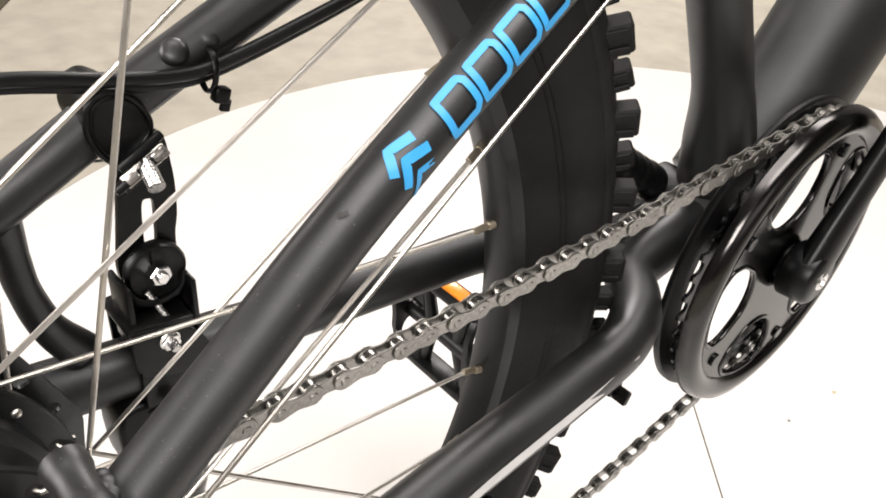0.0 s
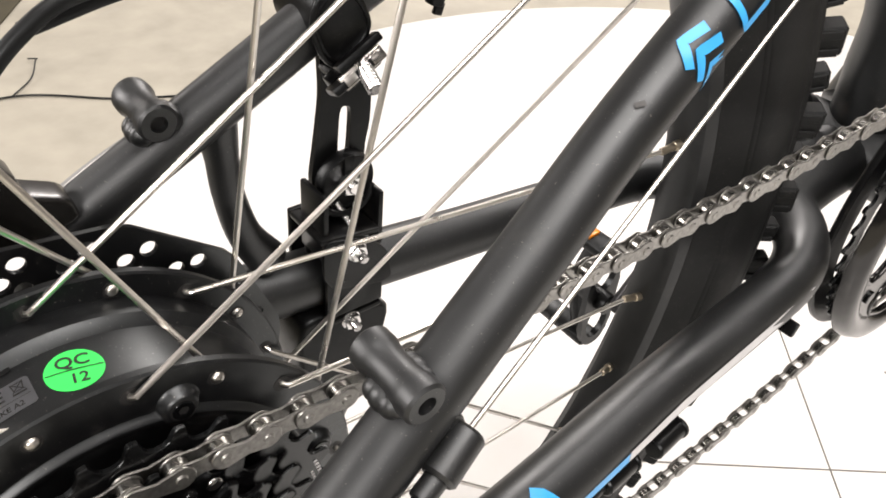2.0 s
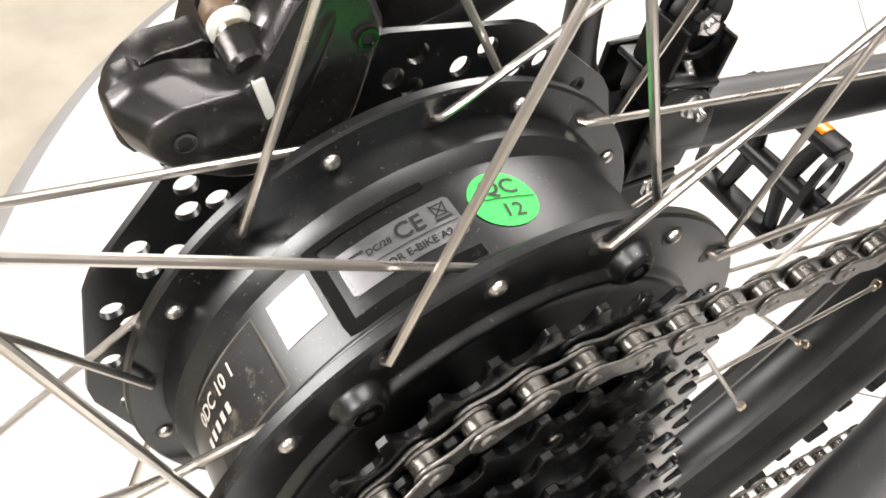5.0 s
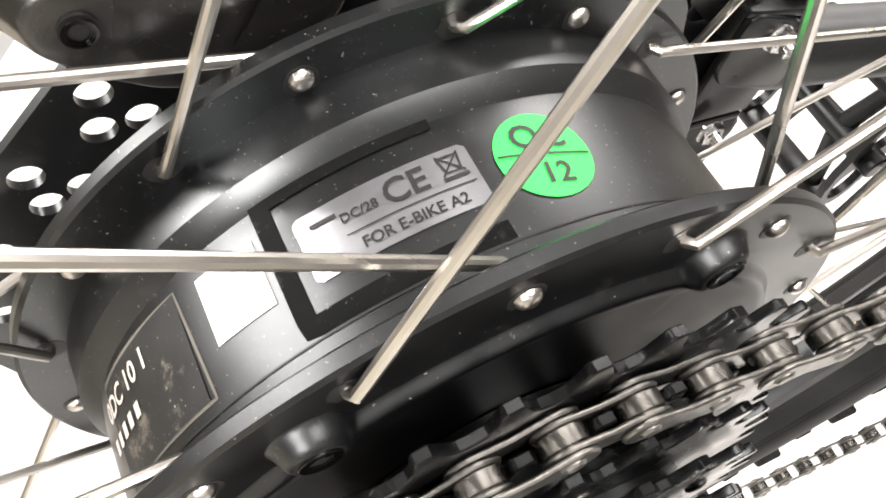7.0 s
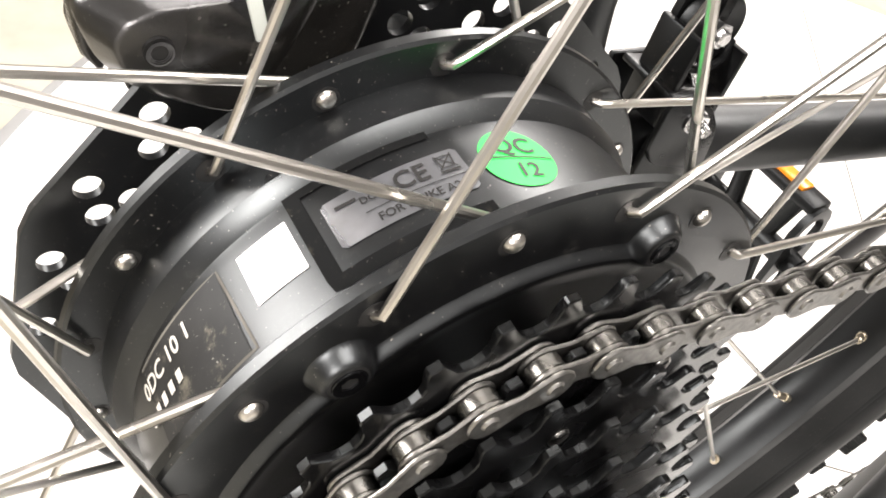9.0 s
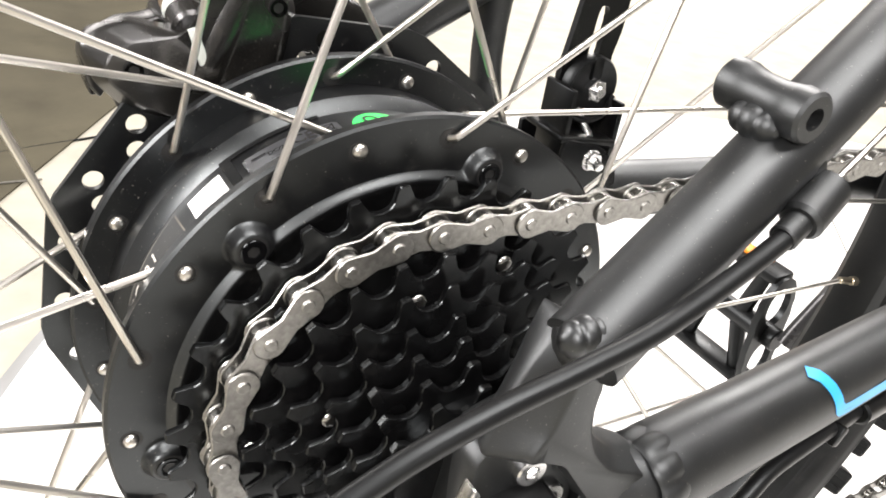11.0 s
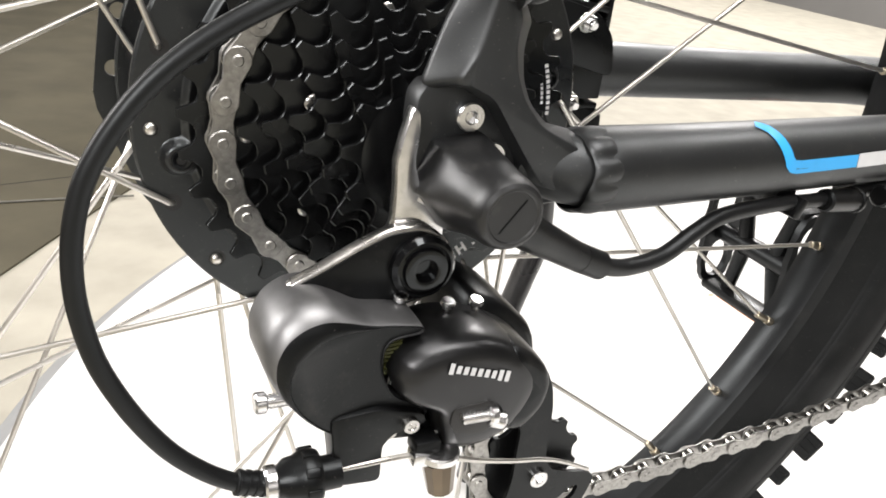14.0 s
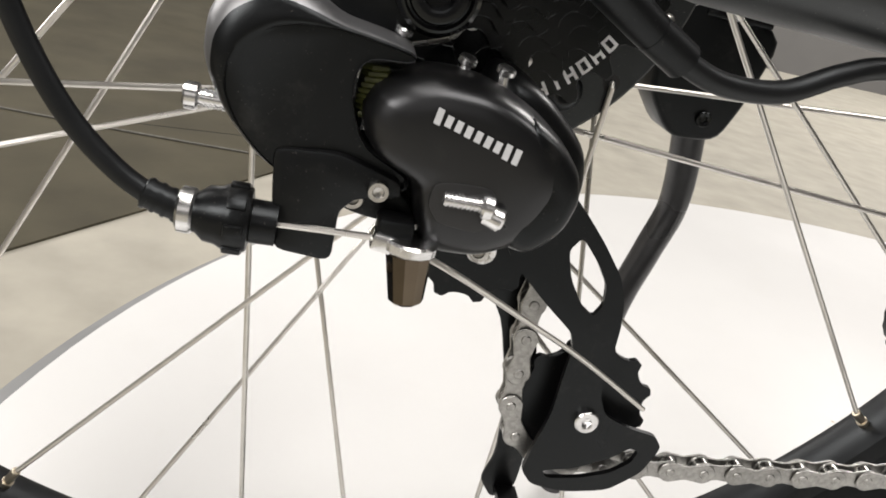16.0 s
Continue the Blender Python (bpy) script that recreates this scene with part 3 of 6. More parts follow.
# rack bosses on the seatstays
for s, yo, yi, yw, g in ((-1, -0.0812, -0.0572, -0.0700, 1.0), (1, 0.0880, 0.0640, 0.0728, 1.16)):
    bm = bmesh.new()
    cx, cz = 0.0553, 0.4462
    ring = [(0.0026, yo), (0.0052, yo), (0.0060, yo - s * 0.0008), (0.0061, yo - s * 0.0046), (0.0057, yo - s * 0.0060), (0.0052, yo - s * 0.0090), (0.0052, yi + s * 0.0090),
            (0.0057, yi + s * 0.0060), (0.0061, yi + s * 0.0046), (0.0060, yi + s * 0.0008), (0.0052, yi), (0.0026, yi)]
    lathe(bm, [(r * g, y) for r, y in ring], 28, (cx, 0, cz))
    part("rack_boss", bm, FRAME, frame_part, "threaded rack boss welded on the stay")
    # Black plug in place of the dark inside the bore.
    part("boss_bore", rod(bmesh.new(), (cx, yo - s * 0.0030, cz), (cx, yi + s * 0.0030, cz), 0.0030 * g, seg=16), INK_AND_SHADE, frame_part)
    for dx, dz in ((-0.0036, -0.0046), (0.0050, -0.0022)):
        ridged(((cx + dx * g, yw - 0.0068, cz + dz * g), (cx + dx * g, yw + 0.0068, cz + dz * g)), 0.0043 * g, 3, 1.0)

# blue and grey decals laid on the tubes


def on_tube(a, b, radius, face, lift=0.0003, squash=1.0):
    a, b = Vector(a), Vector(b)
    d = (b - a).normalized()
    n = Vector(face)
    n = (n - d * n.dot(d)).normalized()
    w = n.cross(d)

    def at(u, v):
        t = v / radius
        return a + d * u + (radius + lift) * (math.cos(t) * n + math.sin(t) * w)
    return at


at = on_tube((0.05, -0.0745, 0.4284), (0.15, -0.0557, 0.4906), 0.0097, (-0.42, -0.62, 0.66))
for k in range(3):
    bm = bmesh.new()
    v = -0.0054 * k - 0.0035
    u = 0.0010 * k
    stroke(bm, at, [(0.1366 + u, 0.0040 + v), (0.1282 + u, 0.0066 + v), (0.1235 + u, 0.0006 + v)], 0.0030 if k < 2 else 0.0020)
    part("decal_chevron", bm, BLUE, frame_part, "sky-blue chevron decal")
at2 = on_tube((0.15, -0.0557, 0.4906), (0.25, -0.0420, 0.5500), 0.0097, (-0.42, -0.62, 0.66))
for k in range(5):
    u = 0.0270 + 0.0150 * k
    bm = stroke(bmesh.new(), at2, [(u, -0.0088), (u + 0.0105, -0.0088), (u + 0.0122, -0.0068), (u + 0.0128, 0.0008), (u + 0.0116, 0.0026), (u + 0.0014, 0.0026)], 0.0024, closed=True, step=0.0008)
    part("decal_box", bm, BLUE, frame_part, "sky-blue hollow box of a brand mark")
# short dark mark below the chevrons
bm = bmesh.new()
stroke(bm, at, [(0.1055, 0.0030), (0.1080, 0.0012)], 0.0016)
part("paint_chip", bm, INK_AND_SHADE, frame_part)


def on_oval(u, v, lift=0.0004):
    """On the outer face of the chainstay: u along it from the weld, v up round it."""
    x = 0.05 + u
    pts = [Vector(q) for q in CS_R]
    for k in range(len(pts) - 1):
        a, b = pts[k], pts[k + 1]
        if x <= b.x:
            break
    f = (x - a.x) / (b.x - a.x)
    r = CS_RAD_R[k] * (1 - f) + CS_RAD_R[k + 1] * f
    c = a.lerp(b, f)
    return Vector((c.x, c.y - (r * 0.97 + lift) * math.cos(v / r), c.z + (r + lift) * math.sin(v / r)))


bm = bmesh.new()
stroke(bm, on_oval, [(0.0620, 0.0182), (0.0660, 0.0150), (0.0696, 0.0095), (0.0716, 0.0056), (0.0730, 0.0026), (0.0752, 0.0010), (0.0785, 0.0006), (0.112, 0.0010)], 0.0046)
part("decal_stripe", bm, BLUE, frame_part, "sky-blue corner stripe decal")
bm = bmesh.new()
stroke(bm, on_oval, [(0.1124, 0.0010), (0.16, 0.0020), (0.24, 0.0026), (0.27, 0.0024)], 0.0052)
part("decal_stripe", bm, GREY_DECAL, frame_part, "pale grey stripe decal")

# -- rear wheel --
bm = lathe(bmesh.new(), [(0.2722, -0.0050), (0.2722, 0.0050), (0.2745, 0.0100), (0.2810, 0.0128), (0.2925, 0.0138), (0.2925, 0.0118), (0.2830, 0.0100), (0.2760, 0.0),
                         (0.2830, -0.0100), (0.2925, -0.0118), (0.2925, -0.0138), (0.2810, -0.0128), (0.2745, -0.0100)], 180)
wheel = part("rear_wheel", bm, RIM, bike, "black rim laced with thirty-six steel spokes")
prof = [(0.2800, -0.0125), (0.2860, -0.0158), (0.2925, -0.0200), (0.2936, -0.0206), (0.2940, -0.0203), (0.2946, -0.0213), (0.2958, -0.0220), (0.2962, -0.0217), (0.2968, -0.0227), (0.3020, -0.0250), (0.3100, -0.0266),
        (0.3180, -0.0268), (0.3185, -0.0263), (0.3192, -0.0266), (0.3260, -0.0250), (0.3330, -0.0205), (0.3370, -0.0110), (0.3380, 0.0)]
prof = prof + [(r, -y) for r, y in prof[-2::-1]]
part("tyre", lathe(bmesh.new(), prof, 200), RUBBER, wheel, "black knobbly tyre with ribbed sidewall", sharp=60)
bm = bmesh.new()
rnd = random.Random(4)
for k in range(92):
    a = 2 * math.pi * k / 92
    for s in (-1, 1):
        long = 0.0150 if k % 2 else 0.0105
        m = (Matrix.Translation(AXLE) @ Matrix.Rotation(-a - (0.004 * s), 4, "Y") @ Matrix.Translation((0.3345, s * (0.0215 if k % 2 else 0.0190), 0)) @ Matrix.Rotation(radians(40 * s), 4, "Z")
             @ Matrix.Rotation(radians(rnd.uniform(-7, 7)), 4, "Y"))
        block(bm, (0.0150, 0.0100, long), m, 0.0012, 1)
        # moulded steps on the outer face of each knob
        for z in (-0.3, 0.3):
            block(bm, (0.0120, 0.0020, long * 0.28), m @ Matrix.Translation((-0.0010, s * 0.0052, z * long)), 0.0004, 1)
    if k % 2 == 0:
        for s in (-1, 1):
            m = Matrix.Translation(AXLE) @ Matrix.Rotation(-a - 0.018 * s, 4, "Y") @ Matrix.Translation((0.3425, s * 0.0062, 0))
            block(bm, (0.0090, 0.0095, 0.0155), m, 0.0012, 1)
    # moulding whiskers left on some knobs
    if rnd.random() < 0.6:
        s = rnd.choice((-1, 1))
        p = AXLE + Matrix.Rotation(-a, 3, "Y") @ Vector((0.3400, s * 0.0225, rnd.uniform(-0.004, 0.004)))
        rod(bm, p, p + Matrix.Rotation(-a, 3, "Y") @ Vector((0.0030, s * 0.0016, rnd.uniform(-0.002, 0.002))), 0.0004, 0.0002, 5)
tread = part("tread", bm, RUBBER, wheel)
tagged(tread, kind="stuff")


def polar(r, a, y):
    return Vector((r * math.cos(radians(a)), y, AXLE.z + r * math.sin(radians(a))))


FL_R, FL_L = -0.0136, 0.0326   # mid-planes of the two flanges
KINDS = (("exit", 83.05, -40, FL_R, -1), ("head", 63.05, 40, FL_R, 1), ("exit", 93.05, -40, FL_L, -1), ("head", 73.05, 40, FL_L, 1))
for kind, a0, swing, y, side in KINDS:
    hole = polar(0.073, a0, y)
    seat = polar(0.2632, a0 + swing, 0.0025 if y > 0 else -0.0025)
    out = hole + Vector((0, side * 0.0034, 0))
    lead = (seat - out).normalized()
    path = [hole - Vector((0, side * 0.0030, 0)), hole, hole + Vector((0, side * 0.0022, 0)), out + lead * 0.0012, out + lead * 0.0042, out.lerp(seat, 0.5), seat]
    bm = sweep(bmesh.new(), path, 0.00102, 10)
    dome(bm, hole - Vector((0, side * 0.0019, 0)), 0.0021, (0, -side, 0), 0.7)
    first = part("spoke", bm, SPOKE, wheel)
    bm = bmesh.new()
    d = (polar(0.2747, a0 + swing, 0) - polar(0.2632, a0 + swing, seat.y)).normalized()
    rod(bm, seat - d * 0.0015, seat + d * 0.0065, 0.0018, seg=8, chamfer=0.0004)
    rod(bm, seat + d * 0.0060, seat + d * 0.0125, 0.0023, seg=12, chamfer=0.0003)
    nip = part("nipple", bm, BRASS, wheel)
    for k in range(1, 9):
        again(first, spin(40 * k))
        again(nip, spin(40 * k))

# -- hub motor --
prof = [(0.0600, -0.0085), (0.0668, -0.0085), (0.0672, -0.0080), (0.0672, 0.0150), (0.0668, 0.0190), (0.0685, 0.0205), (0.0700, 0.0225), (0.0700, 0.0310), (0.0600, 0.0310)]
hub = part("hub_motor", lathe(bmesh.new(), prof, 160), HUB, bike, "satin black hub motor shell with stickers", sharp=30)
# the two spoke flanges, with a hole under each head


def flange(y0, y1, r_in):
    bm = lathe(bmesh.new(), [(r_in, y0), (0.0782, y0), (0.0790, y0 + 0.0006 * (1 if y1 > y0 else -1)), (0.0790, y1 - 0.0006 * (1 if y1 > y0 else -1)), (0.0782, y1), (r_in, y1)], 160)
    return bm


part("flange", flange(-0.0153, -0.0119, 0.062), HUB, hub)
part("flange", flange(0.0309, 0.0343, 0.062), HUB, hub)
# conical root of the drive-side flange
part("shoulder", lathe(bmesh.new(), [(0.0660, -0.0120), (0.0700, -0.0119), (0.0688, -0.0100), (0.0674, -0.0086), (0.0660, -0.0086)], 160), HUB, hub)
hole_ob = None
for a0, y in ((63.05, FL_R), (83.05, FL_R), (73.05, FL_L), (93.05, FL_L)):
    for k in range(9):
        p = polar(0.0728, a0 + 40 * k, y)
        # Solid black disc stands for the shaded hole in the flange.
        if hole_ob is None:
            hole_ob = part("spoke_hole", rod(bmesh.new(), (0, -0.00180, 0), (0, 0.00180, 0), 0.0029, seg=16), INK_AND_SHADE, hub, m=Matrix.Translation(p))
        else:
            again(hole_ob, Matrix.Translation(p))
# side cover: a raised rim that swells round six screws, and a recessed face
SCREW_A = [71.5 + 60 * k for k in range(6)]
SCREW_R, LOBE_R = 0.0658, 0.0055


def cover_y(r, a):
    """The height of the cast cover: a soft step over the joined outline of rim and screw lobes."""
    k = 0.0016
    inside, boss = 0.0632 - r, -1.0
    for c in SCREW_A:
        d = radians((a - c + 180) % 360 - 180)
        if abs(d) < 0.6:
            lobe = LOBE_R - math.hypot(r * math.cos(d) - SCREW_R, r * math.sin(d))
            h = max(k - abs(inside - lobe), 0.0) / k
            inside, boss = max(inside, lobe) + h * h * k * 0.25, max(boss, lobe)
    t = min(1.0, max(0.0, (inside + 0.0014) / 0.0030))
    dip = min(1.0, max(0.0, (inside - 0.0020) / 0.0045))
    b = min(1.0, max(0.0, (boss + 0.0010) / 0.0022))
    return -0.0151 - 0.0022 * t * t * (3 - 2 * t) + 0.0013 * dip * dip * (3 - 2 * dip) * (1 - b) - 0.0016 * b * b * (3 - 2 * b)


seg = 720
bm = bmesh.new()
rings = [[bm.verts.new(polar(r, 360 * k / seg, cover_y(r, 360 * k / seg))) for k in range(seg)] for r in [0.0745 - 0.00038 * j for j in range(40)]]
for r, y in ((0.0560, -0.0160), (0.0480, -0.0160), (0.0470, -0.0158), (0.0300, -0.0157)):
    rings.append([bm.verts.new(polar(r, 360 * k / seg, y)) for k in range(seg)])
for a, b in zip(rings, rings[1:]):
    for k in range(seg):
        bm.faces.new((a[k], a[(k + 1) % seg], b[(k + 1) % seg], b[k]))
bm.faces.ensure_lookup_table()
# Duller material puts the inner face in shade; the cover has one paint.
for f in bm.faces[33 * seg:]:
    f.material_index = 1
part("side_cover", bm, [HUB, RESIN], hub, "black cover with a raised rim", sharp=60)
for k, a in enumerate(SCREW_A):
    p = polar(SCREW_R, a, -0.0180)
    # Black disc colours in the shade round the sunk screw.
    part("screw_seat", rod(bmesh.new(), (p.x, -0.0178, p.z), (p.x, -0.01895, p.z), 0.0038, seg=28), INK_AND_SHADE, hub)
    socket_bolt(bm := bmesh.new(), (p.x, -0.0186, p.z), (0, -1, 0), 0.0033, 0.0008, 0.0017)
    part("cover_screw", bm, GLOSS, hub, "black star-drive screw")
# left cover and far axle
part("left_cover", lathe(bmesh.new(), [(0.0, 0.045), (0.03, 0.045), (0.05, 0.0385), (0.063, 0.0345), (0.063, 0.031), (0.0, 0.031)], 96, closed=False), HUB, hub)
bm = rod(bmesh.new(), AXLE + Vector((0, -0.100, 0)), AXLE + Vector((0, 0.095, 0)), 0.0060, seg=24)
part("axle", bm, NICKEL, hub)

# stickers and raised frames on the shell


def on_hub(r):
    def at(u, v):
        a = u / r
        return Vector((-r * math.sin(a), v, AXLE.z + r * math.cos(a)))
    return at


# u runs backwards round the shell from its top
H = on_hub(0.0674)
bm = bmesh.new()
cu, cv, cr = -0.0012, 0.0072, 0.0081
centre_v = bm.verts.new(H(cu, cv))
ring = [bm.verts.new(H(cu + cr * math.cos(2 * math.pi * k / 40), cv + cr * math.sin(2 * math.pi * k / 40))) for k in range(40)]
mid = [bm.verts.new(H(cu + 0.5 * cr * math.cos(2 * math.pi * k / 40), cv + 0.5 * cr * math.sin(2 * math.pi * k / 40))) for k in range(40)]
for k in range(40):
    bm.faces.new((ring[k], ring[(k + 1) % 40], mid[(k + 1) % 40], mid[k]))
    bm.faces.new((mid[k], mid[(k + 1) % 40], centre_v))
sticker = part("round_sticker", bm, GREEN, hub, "round green inspection sticker")
HI = on_hub(0.0676)


def text_at(u, v):
    return HI(-u, v)


TILT = -10.0
bm = words(bmesh.new(), text_at, "QC", 0.0062, -cu - 0.0046, cv + 0.0022, TILT)
words(bm, text_at, "12", 0.0054, -cu - 0.0028, cv - 0.0050, TILT)
stroke(bm, text_at, [(-cu - 0.0076, cv + 0.0014), (-cu + 0.0076, cv - 0.0014)], 0.0004)
part("sticker_print", bm, INK_AND_SHADE, hub)
# shallow framed field with a foil label
bm = bmesh.new()
stroke(bm, on_hub(0.0673), [(0.0418, 0.0205), (0.0418, -0.0030), (0.0100, -0.0030)], 0.0032)
stroke(bm, on_hub(0.0673), [(0.0418, 0.0190), (0.0130, 0.0190)], 0.0030)
part("recessed_frame", bm, RECESS, hub, "sunken dark border round the label")
bm = patch(bmesh.new(), H, 0.0100, 0.0382, 0.0022, 0.0132, 20, 16, 0.0009)
part("foil_label", bm, LABEL, hub, "silver foil rating label with black print")
bm = words(bmesh.new(), text_at, "CE", 0.0058, -0.0245, 0.0080, -1)
words(bm, text_at, "FOR E-BIKE A2", 0.0026, -0.0300, 0.0036, -1)
words(bm, text_at, "DC/28", 0.0022, -0.0315, 0.0088, -1)
stroke(bm, text_at, [(-0.0315, 0.0067), (-0.0110, 0.0064)], 0.0002)
stroke(bm, text_at, [(-0.0150, 0.0118), (-0.0118, 0.0118), (-0.0122, 0.0090), (-0.0146, 0.0090)], 0.0004, closed=True)
stroke(bm, text_at, [(-0.0152, 0.0122), (-0.0116, 0.0086)], 0.0003)
stroke(bm, text_at, [(-0.0116, 0.0122), (-0.0152, 0.0086)], 0.0003)
stroke(bm, text_at, [(-0.0154, 0.0080), (-0.0114, 0.0080)], 0.0006)
stroke(bm, text_at, [(-0.0360, 0.0108), (-0.0318, 0.0106)], 0.0007)
part("label_print", bm, INK_AND_SHADE, hub)
bm = patch(bmesh.new(), H, 0.0448, 0.0562, 0.0034, 0.0150, 12, 4)
part("paper_sticker", bm, PAPER, hub, "small square white paper sticker")
bm = bmesh.new()
for u, v, w in ((0.0462, 0.0124, 0.0034), (0.0510, 0.0124, 0.0030), (0.0464, 0.0098, 0.0050), (0.0530, 0.0098, 0.0018), (0.0464, 0.0070, 0.0028), (0.0504, 0.0070, 0.0040)):
    stroke(bm, HI, [(u, v), (u + w, v)], 0.0013)
part("sticker_print", bm, GREY_PRINT, hub)
bm = patch(bmesh.new(), H, 0.0612, 0.0903, -0.0026, 0.0162, 24, 4)
part("serial_field", bm, DUSTY, hub, "dusty black field with a serial mark")
bm = bmesh.new()
stroke(bm, on_hub(0.0673), [(0.0905, 0.0170), (0.0610, 0.0162), (0.0598, -0.0029), (0.0905, -0.0026)], 0.0006)
part("plate_edge", bm, GROOVE, hub, "thin groove round the serial field")
bm = words(bmesh.new(), text_at, "0DC 10 1", 0.0052, -0.0925, 0.0104, 0)
for k in range(5):
    stroke(bm, text_at, [(-0.0925 + 0.0034 * k, 0.0050), (-0.0925 + 0.0034 * k, 0.0076)], 0.0018)
part("serial_print", bm, WHITE_INK, hub)
stroke(bm := bmesh.new(), H, [(0.42 * k / 40 - 0.21, -0.0050) for k in range(41)], 0.0003)
part("seam", bm, INK_AND_SHADE, hub)

# -- cassette --
TEETH = (32, 27, 24, 21, 18, 16, 14, 12)
PITCH = 0.0127
SP_Y = [-0.0256 - 0.0047 * k for k in range(8)]
bm = bmesh.new()
lathe(bm, [(0.0, -0.0160), (0.030, -0.0160), (0.030, -0.0230), (0.0215, -0.0300), (0.0205, -0.0600), (0.0165, -0.0608), (0.0, -0.0608)], 64, closed=False)
cassette = part("cassette", bm, SPROCKET, bike, "black eight-speed sprocket cluster")


def sprocket_mesh(n, thick, r_in, phase=0.0, tall=0.88):
    rp = PITCH / (2 * math.sin(math.pi / n))
    step = 2 * math.pi / n
    bm = bmesh.new()
    out = []
    for k in range(n):
        a0 = step * k + phase
        # root of a roller seat, flanks, tip
        for da, r in ((-0.36, rp + 0.0010), (-0.32, rp - 0.0004), (-0.275, rp - 0.0021), (-0.17, rp - 0.0035), (0.0, rp - 0.0041), (0.17, rp - 0.0035), (0.275, rp - 0.0021), (0.32, rp - 0.0004), (0.36, rp + 0.0010), (0.385, rp + 0.0020), (0.400, rp + 0.0024), (0.575, rp + 0.0024), (0.600, rp + 0.0021)):
            out.append((a0 + da * step, rp + (r - rp) * tall))
    m = len(out)
    layers = []
    for y, inset in ((thick / 2 - 0.00025, 0), (thick / 2, 0.00030), (-thick / 2, 0.00030), (-thick / 2 + 0.00025, 0)):
        layers.append([bm.verts.new(((r - inset) * math.cos(a), y, (r - inset) * math.sin(a))) for a, r in out])
    inner = [[bm.verts.new((r_in * math.cos(a), y, r_in * math.sin(a))) for a, r in out] for y in (thick / 2, -thick / 2)]
    order = [inner[0], layers[1], layers[0], layers[3], layers[2], inner[1], inner[0]]
    for a, b in zip(order, order[1:]):
        for k in range(m):
            bm.faces.new((a[k], a[(k + 1) % m], b[(k + 1) % m], b[k]))
    return bm


PIN0 = 103.4
for i, n in enumerate(TEETH):
    rp = PITCH / (2 * math.sin(math.pi / n))
    bm = sprocket_mesh(n, 0.0019, max(0.0195, rp - 0.0190))
    ph = PIN0 if n == 27 else PIN0 + 4.0 * i
    part("sprocket", bm, SPROCKET, cassette, m=Matrix.Translation((0, SP_Y[i], AXLE.z)) @ Matrix.Rotation(radians(-ph), 4, "Y"), sharp=25)
    if i:
        # spacer rings and rivets between the sprockets
        bm = lathe(bmesh.new(), [(rp - 0.0150, SP_Y[i] + 0.0009), (rp - 0.0120, SP_Y[i] + 0.0009), (rp - 0.0120, SP_Y[i - 1] - 0.0009), (rp - 0.0150, SP_Y[i - 1] - 0.0009)], 48)
        part("spacer", bm, SPROCKET, cassette)
rivet = None
for k in range(3):
    for r, a, y in ((0.0470, 62, SP_Y[1]), (0.0385, 100, SP_Y[2]), (0.0320, 40, SP_Y[3])):
        m = Matrix.Translation(polar(r, a + 120 * k, y - 0.0010))
        if rivet is None:
            rivet = part("rivet", dome(bmesh.new(), (0, 0, 0), 0.0024, (0, -1, 0), 0.35), NICKEL, cassette, m=m)
        else:
            again(rivet, m)


def ring_bars(r0, r1, a0, a1, count, y, fill=0.62):
    """Short print bars round a disc in place of lettering."""
    for k in range(count):
        s = a0 + (a1 - a0) * k / count
        e = s + (a1 - a0) / count * fill
        bm = bmesh.new()
        bm.faces.new([bm.verts.new(polar(r, a, y)) for r, a in ((r0, s), (r1, s), (r1, e), (r0, e))])
        part("printed_bar", bm, PAPER, cassette)


for k in range(9):
    a, w = -71.5 + 4.75 * k, 3.5

    def on_ring(u, v, a=a):
        return polar(0.0565 + v, a + u, SP_Y[0] - 0.0011)
    bm = bmesh.new()
    if k == 4:
        stroke(bm, on_ring, [(1.9, 0.0), (1.9, 0.0044)], 1.0, step=0.0004)
    else:
        for u in (0.5, w - 0.5):
            bm.faces.new([bm.verts.new(on_ring(u + du, v)) for du, v in ((-0.5, 0), (0.5, 0), (0.5, 0.0044), (-0.5, 0.0044))])
        for v in (0.0, 0.0036) if k % 2 == 0 else (0.0018,):
            bm.faces.new([bm.verts.new(on_ring(u, v + dv)) for u, dv in ((1.0, 0), (w - 1.0, 0), (w - 1.0, 0.0009), (1.0, 0.0009))])
    part("printed_shape", bm, PAPER, cassette, "white print on the largest sprocket")
ring_bars(0.0604, 0.0618, 2, 20, 10, SP_Y[0] - 0.0011, 0.7)
ring_bars(0.0580, 0.0590, 6, 16, 6, SP_Y[0] - 0.0011, 0.7)

# -- chain --


def plate_outline(h_end, h_mid, n=9):
    out = []
    for k in range(n):
        a = math.pi / 2 + math.pi * k / (n - 1)
        out.append((h_end * math.cos(a), h_end * math.sin(a)))
    out.append((PITCH / 2, -h_mid))
    for k in range(n):
        a = -math.pi / 2 + math.pi * k / (n - 1)
        out.append((PITCH + h_end * math.cos(a), h_end * math.sin(a)))
    out.append((PITCH / 2, h_mid))
    return out


bm = bmesh.new()
for s in (-1, 1):
    prism(bm, plate_outline(0.0043, 0.0029), s * 0.00265, s * 0.00350, 0.0003, 1)
for x in (0, PITCH):
    rod(bm, (x, -0.0040, 0), (x, 0.0040, 0), 0.0018, seg=14, chamfer=0.0004)
outer_bm = bm
inner_bm = bmesh.new()
